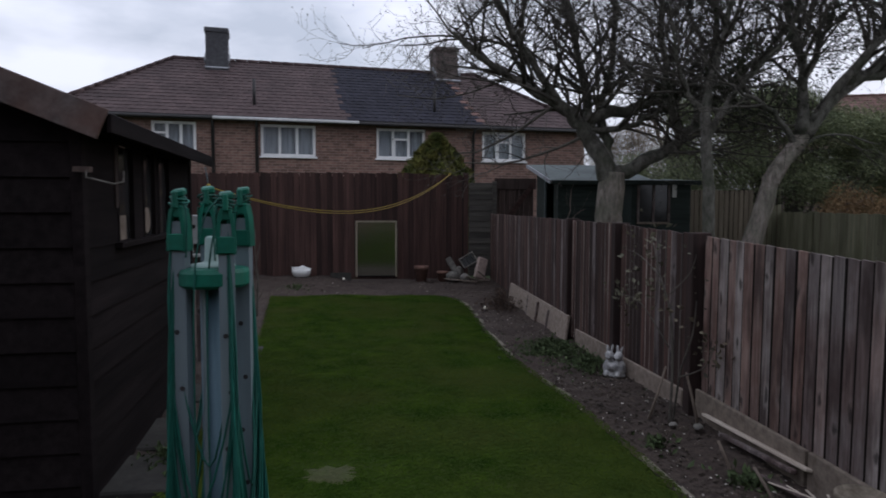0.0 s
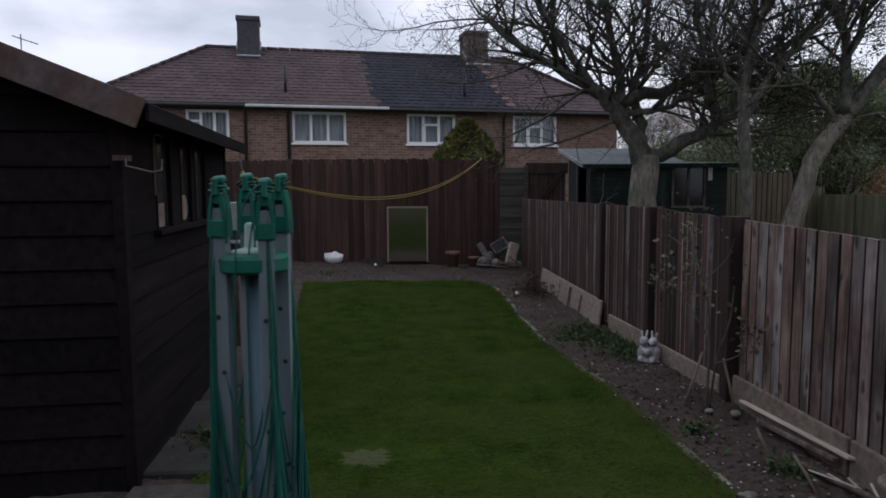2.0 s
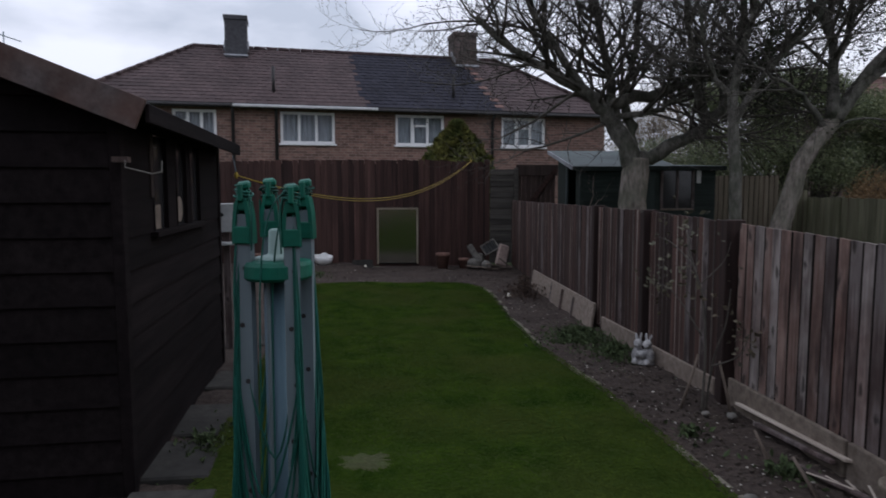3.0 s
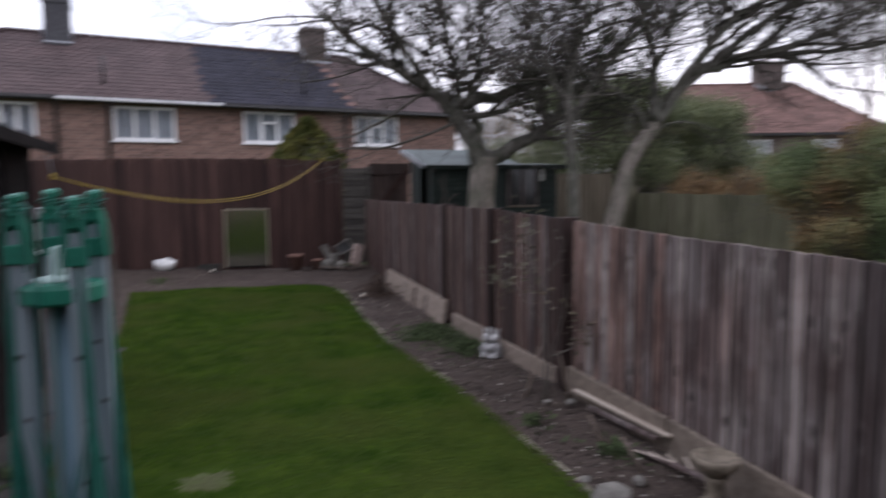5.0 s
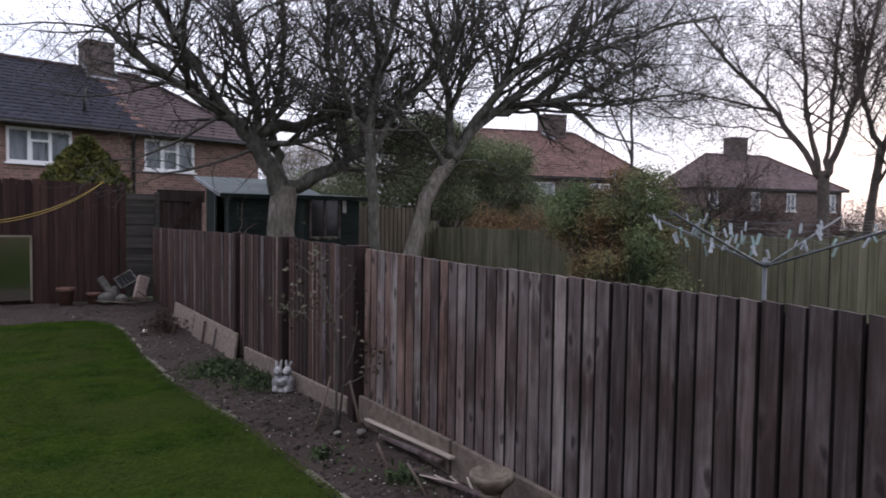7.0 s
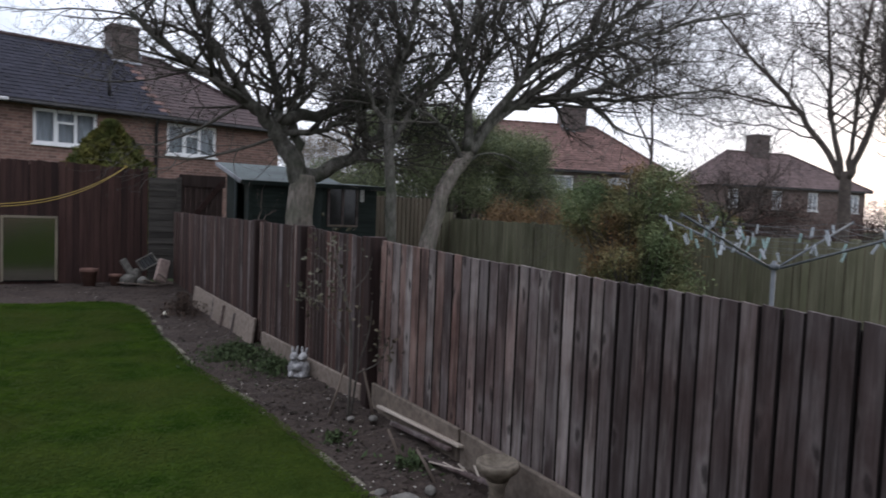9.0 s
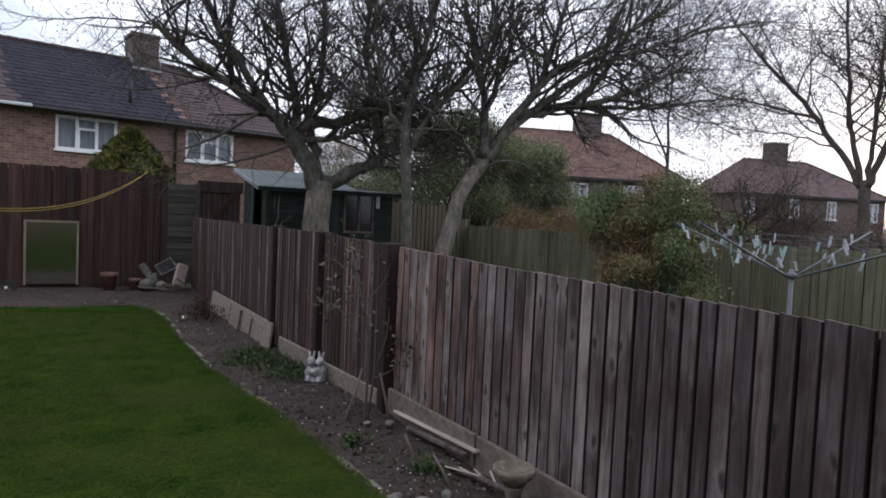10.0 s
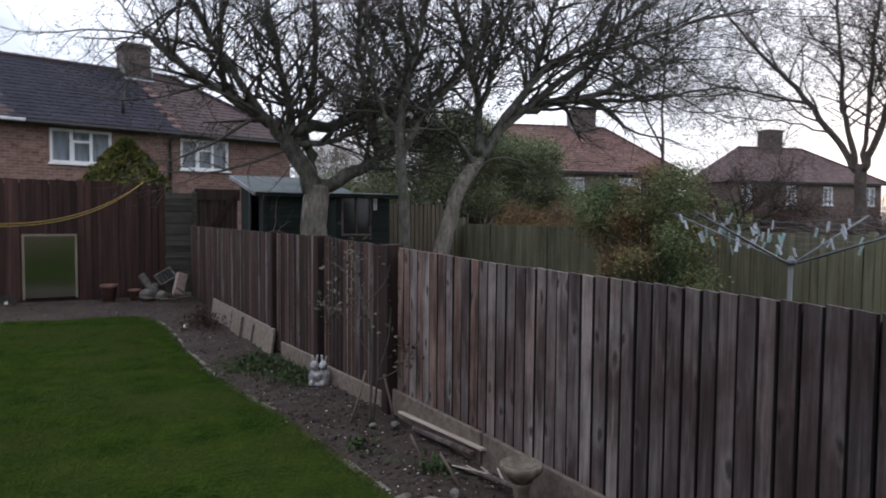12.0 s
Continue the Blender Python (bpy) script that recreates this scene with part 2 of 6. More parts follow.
M_felt = mat("roof_felt", (0.018, 0.017, 0.018), (0.045, 0.043, 0.045), 60, 0.95, 0.4, vary=0.1)
M_felt_grey = mat("grey_green_felt", (0.055, 0.066, 0.067), (0.11, 0.128, 0.126), 30, 0.95, 0.3, vary=0.1, stain=0.4)
M_shed_green = mat("green_shed_boards", (0.010, 0.015, 0.013), (0.026, 0.036, 0.031), 20, 0.85, 0.3, (0.06, 1, 1), 0.2)
# near black, so unlit interiors are dark by colour; also backs the mirror
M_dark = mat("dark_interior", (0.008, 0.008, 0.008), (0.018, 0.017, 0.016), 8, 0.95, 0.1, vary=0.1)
M_soil = mat("bed_soil", (0.026, 0.0185, 0.0150), (0.078, 0.058, 0.047), 26, 0.97, 1.0, vary=0.0, stain=0.35, stain_scale=2.2,
             bump_size=0.03)
M_pebble = mat("pebble", (0.14, 0.12, 0.10), (0.50, 0.47, 0.43), 12, 0.9, 0.2, vary=0.5, island=True)
M_clod = mat("soil_clod", (0.022, 0.017, 0.014), (0.085, 0.068, 0.053), 20, 0.97, 0.6, vary=0.4, island=True)
M_turf = mat("turf", (0.0205, 0.0385, 0.0055), (0.031, 0.053, 0.0080), 60, 0.95, 0.3, vary=0.0, stain=0.4, stain_scale=1.0,
             stain_color=(0.044, 0.048, 0.014), spec=0.06, bump_size=0.02)
M_blade = mat("grass_blade", (0.0150, 0.0330, 0.0050), (0.043, 0.070, 0.0100), 3.4, 0.95, 0.0, vary=0.15, spec=0.0, ramp_at=(0.36, 0.64), stain=0.9, stain_scale=1.3,
              stain_color=(0.046, 0.056, 0.014), island=True)
M_field = mat("rough_grass", (0.022, 0.036, 0.010), (0.06, 0.08, 0.025), 8, 0.95, 0.8, vary=0.0, stain=0.4)
M_brick = brick_mat("red_brown_brick", (0.13, 0.085, 0.070), (0.22, 0.145, 0.12), (1.35, 1.5, 1.55))
M_brick_grey = brick_mat("sooty_brick", (0.075, 0.062, 0.058), (0.13, 0.108, 0.10), (1.2, 1.25, 1.3))
M_brick_far = brick_mat("dull_brown_brick", (0.095, 0.072, 0.064), (0.16, 0.125, 0.112), (1.2, 1.3, 1.35))
M_ivy = mat("ivy_leaf", (0.016, 0.024, 0.010), (0.05, 0.062, 0.028), 2.0, 0.7, 0.0, vary=0.45, stain=0.3, island=True)
M_render_grey = mat("dark_render", (0.045, 0.045, 0.05), (0.085, 0.085, 0.092), 10, 0.95, 0.3, vary=0.0)
M_tile_brown = mat("brown_roof_tile", (0.046, 0.032, 0.032), (0.085, 0.058, 0.058), 9, 0.85, 0.4, vary=0.14, stain=0.4,
                   stain_scale=0.9, island=True)
M_tile_black = mat("blue_black_roof_tile", (0.018, 0.018, 0.025), (0.034, 0.034, 0.046), 9, 0.9, 0.4, vary=0.16, spec=0.15, stain=0.3, island=True)
M_tile_red = mat("red_brown_roof_tile", (0.095, 0.055, 0.047), (0.18, 0.105, 0.088), 9, 0.88, 0.4, vary=0.25, stain=0.4,
                 stain_scale=0.9, island=True)
M_tile_mid = mat("grey_brown_roof_tile", (0.075, 0.052, 0.050), (0.135, 0.092, 0.086), 9, 0.88, 0.4, vary=0.22, stain=0.4, stain_scale=0.9, island=True)
M_lead = mat("lead_flashing", (0.17, 0.175, 0.19), (0.32, 0.33, 0.35), 8, 0.6, 0.2, vary=0.0)
M_white = mat("white_window_frame", (0.70, 0.70, 0.70), (0.82, 0.82, 0.81), 12, 0.45, 0.05, vary=0.04, stain=0.08)
M_gutter = mat("grey_white_gutter", (0.40, 0.40, 0.41), (0.6, 0.6, 0.6), 12, 0.5, 0.05, vary=0.0)
M_pipe = mat("dark_pipe", (0.02, 0.019, 0.02), (0.04, 0.038, 0.038), 12, 0.5, 0.05, vary=0.0)
M_glass = glass_mat("window_glass", (0.9, 0.93, 0.95))
M_curtain = mat("net_curtain", (0.22, 0.235, 0.25), (0.48, 0.50, 0.52), 9, 0.95, 0.3, (6, 6, 0.15), 0.1, stain=0.2)
M_bark_pale = mat("pale_bark", (0.066, 0.055, 0.046), (0.33, 0.29, 0.25), 16, 0.95, 1.0, (1, 1, 0.3), 0.1, stain=0.6,
                  stain_scale=3.5, stain_color=(0.07, 0.08, 0.05), bump_size=0.05)
M_bark = mat("grey_bark", (0.036, 0.034, 0.029), (0.19, 0.178, 0.155), 13, 0.95, 1.0, (1, 1, 0.45), 0.1, stain=0.6,
             stain_scale=2.5, stain_color=(0.045, 0.055, 0.032), bump_size=0.05)
M_twig = mat("dark_twig", (0.044, 0.041, 0.034), (0.115, 0.103, 0.088), 10, 0.95, 0.2, vary=0.4, island=True)
M_bark_far = mat("far_bark", (0.042, 0.034, 0.030), (0.105, 0.085, 0.073), 10, 0.95, 0.4, vary=0.2, island=True)
M_conifer = mat("conifer_green", (0.036, 0.054, 0.013), (0.12, 0.13, 0.032), 2.5, 0.8, 0.0, vary=0.4, stain=0.5, stain_scale=1.6,
                stain_color=(0.20, 0.14, 0.03), island=True)
M_ever = mat("dull_evergreen", (0.080, 0.105, 0.052), (0.235, 0.265, 0.145), 1.6, 0.7, 0.0, vary=0.5, stain=0.5, stain_scale=0.9, stain_color=(0.15, 0.155, 0.06), island=True)
M_shrub = mat("mixed_shrub_leaf", (0.058, 0.090, 0.038), (0.170, 0.205, 0.092), 1.4, 0.8, 0.0, vary=0.4, stain=0.9, stain_scale=1.25,
              stain_color=(0.20, 0.085, 0.040), island=True)
M_leaf = mat("rose_leaf", (0.045, 0.042, 0.026), (0.11, 0.108, 0.072), 8, 0.7, 0.0, vary=0.4, stain=0.4, stain_color=(0.10, 0.06, 0.04), island=True)
M_weed = mat("weed_leaf", (0.026, 0.042, 0.015), (0.075, 0.10, 0.04), 6, 0.8, 0.0, vary=0.4, island=True)
M_stick = mat("bare_stick", (0.09, 0.07, 0.055), (0.20, 0.16, 0.13), 18, 0.9, 0.3, GRAIN, 0.3)
M_stone_white = mat("white_stone", (0.14, 0.14, 0.145), (0.62, 0.61, 0.59), 24, 0.9, 0.8, vary=0.0, stain=0.85, stain_scale=9,
                    stain_color=(0.12, 0.12, 0.13))
M_bath = mat("mossy_cast_stone", (0.095, 0.078, 0.057), (0.235, 0.198, 0.155), 22, 0.95, 0.5, vary=0.0, stain=0.5, stain_scale=7)
M_rock = mat("pale_rock", (0.078, 0.073, 0.064), (0.235, 0.222, 0.198), 12, 0.95, 0.6, vary=0.25, stain=0.4, stain_scale=4)
M_pink = mat("pinkish_stone", (0.24, 0.18, 0.155), (0.42, 0.33, 0.29), 14, 0.95, 0.4, vary=0.1, stain=0.4, stain_scale=6)
M_dry = mat("dry_bare_turf", (0.030, 0.040, 0.011), (0.066, 0.067, 0.028), 40, 0.97, 0.8, vary=0.0, stain=0.5, stain_scale=9, stain_color=(0.05, 0.07, 0.016))
M_brush = mat("beige_brushwood", (0.12, 0.095, 0.07), (0.30, 0.25, 0.19), 1.5, 0.95, 0.0, vary=0.4, island=True)
M_brush_dark = mat("red_brown_brushwood", (0.045, 0.028, 0.023), (0.12, 0.075, 0.062), 1.5, 0.95, 0.0, vary=0.4, island=True)
M_brush_ochre = mat("ochre_brushwood", (0.16, 0.10, 0.05), (0.36, 0.245, 0.13), 1.5, 0.95, 0.0, vary=0.4, island=True)
M_tan_board = mat("tan_weathered_board", (0.085, 0.070, 0.050), (0.185, 0.155, 0.112), 22, 0.9, 0.4, GRAIN, 0.12, stain=0.4, stain_color=(0.06, 0.05, 0.03))
M_split = mat("split_pale_wood", (0.26, 0.22, 0.18), (0.52, 0.46, 0.39), 20, 0.85, 0.4, (1, 0.06, 1), 0.15, stain=0.3, stain_color=(0.15, 0.10, 0.07))
M_terra = mat("terracotta", (0.10, 0.055, 0.042), (0.19, 0.108, 0.085), 14, 0.9, 0.2, vary=0.15, stain=0.4, stain_scale=6)
M_pot_white = mat("white_glazed_pot", (0.6, 0.6, 0.58), (0.8, 0.8, 0.78), 12, 0.4, 0.05, vary=0.0, stain=0.15)
M_mirror = bpy.data.materials.new("mirror_glass")
M_mirror.use_nodes = True
mb = M_mirror.node_tree.nodes["Principled BSDF"]
mb.inputs["Metallic"].default_value, mb.inputs["Roughness"].default_value = 1.0, 0.15
mb.inputs["Base Color"].default_value = (0.52, 0.55, 0.49, 1)
M_mirror_frame = mat("mirror_frame", (0.16, 0.14, 0.10), (0.28, 0.24, 0.18), 14, 0.8, 0.2, GRAIN, 0.1)
M_rope = mat("yellow_rope", (0.20, 0.14, 0.02), (0.40, 0.29, 0.045), 40, 0.7, 0.2, vary=0.05, stain=0.2)
M_green_plastic = mat("green_plastic", (0.0025, 0.062, 0.042), (0.006, 0.122, 0.078), 14, 0.55, 0.05, vary=0.08, stain=0.3, stain_scale=6)
M_green_cord = mat("green_cord", (0.005, 0.055, 0.042), (0.012, 0.105, 0.08), 30, 0.6, 0.1, vary=0.2)
M_alu = mat("dull_aluminium", (0.12, 0.155, 0.175), (0.205, 0.255, 0.28), 10, 0.5, 0.05, (1, 1, 0.1), 0.05, 0.2, stain=0.3)
M_steel_blue = mat("blue_grey_tube", (0.045, 0.085, 0.115), (0.085, 0.14, 0.175), 10, 0.5, 0.05, (1, 1, 0.1), 0.05, 0.2, stain=0.3)
M_grey_tube = mat("grey_metal_tube", (0.065, 0.072, 0.078), (0.16, 0.172, 0.18), 10, 0.5, 0.05, (1, 1, 0.1), 0.05, 0.2, stain=0.4)
M_peg_green = mat("pale_green_peg", (0.20, 0.30, 0.28), (0.33, 0.44, 0.415), 12, 0.5, 0.0, vary=0.2)
M_peg_white = mat("white_peg", (0.34, 0.37, 0.40), (0.52, 0.55, 0.57), 12, 0.5, 0.0, vary=0.15)
M_box = mat("painted_box", (0.34, 0.35, 0.35), (0.52, 0.53, 0.52), 10, 0.7, 0.1, vary=0.05)
M_basket = mat("dark_wire_basket", (0.05, 0.05, 0.05), (0.10, 0.10, 0.10), 10, 0.6, 0.1, vary=0.05, metal=0.5)
M_lamp = mat("solar_lamp_cap", (0.7, 0.66, 0.55), (0.85, 0.8, 0.66), 10, 0.3, 0.0, vary=0.0, stain=0.0)
M_paper = mat("paper_notice", (0.5, 0.5, 0.48), (0.65, 0.65, 0.62), 10, 0.8, 0.0, vary=0.0)
M_ochre = mat("ochre_fence_panel", (0.20, 0.13, 0.07), (0.34, 0.235, 0.13), 10, 0.9, 0.2, GRAIN, 0.1)
M_paving = mat("paving_slab", (0.022, 0.021, 0.019), (0.055, 0.052, 0.045), 14, 0.95, 0.4, vary=0.15, stain=0.5)


# ---- mesh helpers ----
def thing(name, label, category, at=None, group="", kind=""):
    ob = new(name)
    ob.empty_display_size = 0.1
    if at is not None:
        ob.matrix_world = at
    return tagged(ob, label, category, group, kind)


def mesh_of(name, bm, material):
    me = bpy.data.meshes.new(name)
    bm.normal_update()
    bm.to_mesh(me)
    bm.free()
    me.materials.append(material)
    return me


def part(name, bm, material, parent, label="", smooth=False):
    me = mesh_of(name, bm, material)
    if smooth:
        for p in me.polygons:
            p.use_smooth = True
    ob = new(name, me)
    ob.parent = parent
    return tagged(ob, label)


def solo(name, bm, material, label, category, at=None, group="", kind="", smooth=False):
    me = mesh_of(name, bm, material)
    if smooth:
        for p in me.polygons:
            p.use_smooth = True
    ob = new(name, me)
    if at is not None:
        ob.matrix_world = at
    return tagged(ob, label, category, group, kind)


def piece(name, me, parent, m):
    ob = new(name, me)
    ob.parent = parent
    ob.matrix_local = m
    return ob


def box(x0, y0, z0, x1, y1, z1, bm=None, bevel=0.0, m=None):
    bm = bm or bmesh.new()
    part_bm = bmesh.new() if bevel else bm
    made = bmesh.ops.create_cube(part_bm, size=1)["verts"]
    bmesh.ops.scale(part_bm, vec=(x1 - x0, y1 - y0, z1 - z0), verts=made)
    bmesh.ops.translate(part_bm, vec=((x0 + x1) / 2, (y0 + y1) / 2, (z0 + z1) / 2), verts=made)
    if m is not None:
        bmesh.ops.transform(part_bm, matrix=m, verts=made)
    if bevel:
        bmesh.ops.bevel(part_bm, geom=part_bm.edges[:], offset=bevel, segments=1, affect="EDGES")
        tmp = bpy.data.meshes.new("tmp")
        part_bm.to_mesh(tmp)
        part_bm.free()
        bm.from_mesh(tmp)
        bpy.data.meshes.remove(tmp)
    return bm


def lathe(profile, sides=20, bm=None, m=None):
    """profile: rows of radius, height."""
    bm = bm or bmesh.new()
    rings = []
    for r, z in profile:
        ring = []
        for k in range(sides):
            a = 2 * math.pi * k / sides
            v = Vector((r * math.cos(a), r * math.sin(a), z))
            ring.append(bm.verts.new(m @ v if m is not None else v))
        rings.append(ring)
    for a, b in zip(rings, rings[1:]):
        for k in range(sides):
            bm.faces.new((a[k], a[(k + 1) % sides], b[(k + 1) % sides], b[k]))
    bm.faces.new(rings[0][::-1])
    bm.faces.new(rings[-1])
    return bm


def tubes(lines, name, material):
    """One mesh of tapered tubes. lines: (points, radii, sides)."""
    verts, faces = [], []
    for pts, radii, sides in lines:
        start, up = len(verts), Vector((0.31, 0.17, 0.93))
        for i, p in enumerate(pts):
            d = (pts[min(i + 1, len(pts) - 1)] - pts[max(i - 1, 0)]).normalized()
            u = d.cross(up)
            if u.length < 0.05:
                u = d.cross(Vector((1, 0, 0)))
            u.normalize()
            w = d.cross(u)
            for k in range(sides):
                a = 2 * math.pi * k / sides
                verts.append(p + (u * math.cos(a) + w * math.sin(a)) * radii[i])
        for i in range(len(pts) - 1):
            for k in range(sides):
                a, b = start + i * sides + k, start + i * sides + (k + 1) % sides
                faces.append((a, b, b + sides, a + sides))
        faces.append(tuple(start + (len(pts) - 1) * sides + k for k in range(sides)))
        faces.append(tuple(start + k for k in reversed(range(sides))))
    me = bpy.data.meshes.new(name)
    me.from_pydata([tuple(v) for v in verts], [], faces)
    me.materials.append(material)
    for p in me.polygons:
        p.use_smooth = True
    return me


def tube_part(name, lines, material, parent, label=""):
    ob = new(name, tubes(lines, name, material))
    ob.parent = parent
    return tagged(ob, label)


def smooth_line(points, n=6):
    """A rounded line through the points."""
    pts = [Vector(p) for p in points]
    out = []
    for i in range(len(pts) - 1):
        p0, p1, p2, p3 = pts[max(i - 1, 0)], pts[i], pts[i + 1], pts[min(i + 2, len(pts) - 1)]
        for k in range(n):
            t = k / n
            out.append(0.5 * (2 * p1 + (p2 - p0) * t + (2 * p0 - 5 * p1 + 4 * p2 - p3) * t * t + (3 * p1 - p0 - 3 * p2 + p3) * t ** 3))
    return out + [pts[-1]]


def leaves(rng, spots, size, name, material, long=1.8, droop=0.0):
    """One mesh of small bent leaves, one at each spot."""
    verts, faces = [], []
    for p in spots:
        d = Vector((rng.gauss(0, 1), rng.gauss(0, 1), rng.gauss(0, 1) - droop)).normalized()
        u = d.orthogonal().normalized()
        u = Matrix.Rotation(rng.uniform(0, 6.28), 3, d) @ u
        s = size * rng.uniform(0.6, 1.35)
        w, bend, k = u * s * 0.5, d.cross(u) * s * 0.25, len(verts)
        verts += [p, p + d * s * long * 0.5 + w + bend, p + d * s * long, p + d * s * long * 0.5 - w + bend]
        faces += [(k, k + 1, k + 2), (k, k + 2, k + 3)]
    me = bpy.data.meshes.new(name)
    me.from_pydata([tuple(v) for v in verts], [], faces)
    me.materials.append(material)
    return me


# ---- ground ----
def sheet(x0, y0, x1, y1, step, height, name, material, label, category):
    nx, ny = max(1, round((x1 - x0) / step)), max(1, round((y1 - y0) / step))
    verts = [(x0 + (x1 - x0) * i / nx, y0 + (y1 - y0) * j / ny) for j in range(ny + 1) for i in range(nx + 1)]
    me = bpy.data.meshes.new(name)
    me.from_pydata([(x, y, height(x, y)) for x, y in verts], [],
                   [(j * (nx + 1) + i, j * (nx + 1) + i + 1, (j + 1) * (nx + 1) + i + 1, (j + 1) * (nx + 1) + i)
                    for j in range(ny) for i in range(nx)])
    me.materials.append(material)
    for p in me.polygons:
        p.use_smooth = True
    return tagged(new(name, me), label, category, kind="structure")


LAWN_RIGHT = [(-6.3, 1.95), (3.0, 1.94), (4.0, 1.89), (4.8, 1.83), (5.6, 1.72), (6.7, 1.58), (8.0, 1.53), (9.6, 1.55), (10.3, 1.48), (10.6, 1.36), (10.78, 1.12), (10.86, 0.75)]
LAWN_LEFT = [(-6.3, -0.62), (3.0, -0.70), (5.0, -0.85), (7.0, -0.98), (8.0, -1.05), (10.9, -1.46)]
LAWN_END = 10.85


def along(rows, y):
    return float(np.interp(y, [r[0] for r in rows], [r[1] for r in rows]))


def on_lawn(x, y, edge=0.0):
    return along(LAWN_LEFT, y) + edge < x < along(LAWN_RIGHT, y) - edge and y < LAWN_END - edge


def bed_height(x, y):
    lump = 0.035 * noise.noise((x * 2.1, y * 2.1, 3)) + 0.022 * noise.noise((x * 7, y * 7, 8)) + 0.012 * noise.noise((x * 19, y * 19, 1))
    lump += 0.085 * min(1, max(0, (y - 11.3) / 1.5)) * min(1, max(0, (-0.3 - x) / 0.6))
    return -0.012 + lump if not on_lawn(x, y) else -0.07


sheet(-300, -300, 300, 300, 30, lambda x, y: -0.12, "ground", M_field, "rough grass and soil reaching the horizon", "ground")
sheet(-4.2, -6.3, 2.9, 13.4, 0.08, bed_height, "garden_soil", M_soil, "bare dark crumbly soil of the garden beds", "soil")


def turf():
    verts, faces, n, rows = [], [], 60, []
    ys = [-6.3 + (LAWN_END + 6.3) * j / 400 for j in range(401)]
    for y in ys:
        a, b, row = along(LAWN_LEFT, y), along(LAWN_RIGHT, y), []
        for i in range(n + 1):
            x = a + (b - a) * i / n
            wob = 0.03 * noise.noise((x * 3, y * 3, 0)) + 0.02 * noise.noise((x * 11, y * 11, 0)) if i in (0, n) else 0
            row.append(len(verts))
            verts.append((x + wob, y, 0.010 + 0.018 * noise.noise((x * 1.3, y * 1.3, 5)) + 0.002 * noise.noise((x * 9, y * 9, 2)) - 0.004 - (0.02 if i in (0, n) else 0)))
        rows.append(row)
    for a, b in zip(rows, rows[1:]):
        faces += [(a[i], a[i + 1], b[i + 1], b[i]) for i in range(n)]
    me = bpy.data.meshes.new("lawn")
    me.from_pydata(verts, [], faces)
    me.materials.append(M_turf)
    for p in me.polygons:
        p.use_smooth = True
    lawn = tagged(new("lawn", me), "short green lawn with worn patches", "lawn", kind="structure")
    rng = random.Random(11)
    verts, faces = [], []
    while len(faces) < 300000:
        y = 1.0 + (LAWN_END - 0.9) * rng.random() ** 1.35 if len(faces) > 50000 else rng.uniform(-6.3, 1.1)
        x = rng.uniform(along(LAWN_LEFT, y) - 0.02, along(LAWN_RIGHT, y) + 0.03)
        bare = math.hypot((x - 0.12) / 0.30, (y - 3.97) / 0.13)
        if bare < 1 and rng.random() > 0.3 + 0.5 * bare:
            continue
        thick = 0.5 + 0.5 * noise.noise((x * 1.1, y * 1.1, 2))
        h = rng.uniform(0.002, 0.006) * (0.6 + 0.8 * thick)
        a = rng.uniform(0, 6.283)
        w = rng.uniform(0.0025, 0.005) * (1 + y * 0.09)
        lean = rng.uniform(0.010, 0.026)
        z = 0.008 + 0.018 * noise.noise((x * 1.3, y * 1.3, 5))
        k = len(verts)
        verts += [(x - w * math.sin(a), y + w * math.cos(a), z), (x + w * math.sin(a), y - w * math.cos(a), z),
                  (x + lean * math.cos(a), y + lean * math.sin(a), z + h)]
        faces.append((k, k + 1, k + 2))
    me = bpy.data.meshes.new("grass")
    me.from_pydata(verts, [], faces)
    me.materials.append(M_blade)
    for p in me.polygons:
        p.use_smooth = True
    # short turf reflects like one soft surface, so the blades share nearly upright normals
    lie = [Vector((rng.gauss(0, 0.2), rng.gauss(0, 0.2), 1)).normalized() for _ in faces]
    me.normals_split_custom_set_from_vertices([lie[k // 3] for k in range(len(verts))])
    tagged(new("grass", me), "short green grass blades of the lawn", "grass", kind="stuff")



turf()


def bare_patch(x, y, rx, ry, seed):
    """A thin worn place in the turf, a few millimetres proud of the sward's foot, ragged at its rim."""
    rng = random.Random(seed)
    verts, faces, n = [(x, y, 0.017 + 0.018 * noise.noise((x * 1.3, y * 1.3, 5)))], [], 28
    for ring, f in enumerate((0.5, 1.0)):
        for k in range(n):
            a = 2 * math.pi * k / n
            r = f * (1 + (0.3 * ring) * rng.uniform(-1, 1))
            px, py = x + rx * r * math.cos(a), y + ry * r * math.sin(a)
            verts.append((px, py, 0.016 - 0.010 * ring + 0.018 * noise.noise((px * 1.3, py * 1.3, 5))))
    for k in range(n):
        j = (k + 1) % n
        faces += [(0, 1 + k, 1 + j), (1 + k, 1 + n + k, 1 + n + j, 1 + j)]
    me = bpy.data.meshes.new("bare_patch")
    me.from_pydata(verts, [], faces)
    me.materials.append(M_dry)
    tagged(new("bare_patch", me), "worn pale bare patch in the lawn", "bare patch", kind="structure")


bare_patch(0.11, 3.85, 0.15, 0.12, 41)


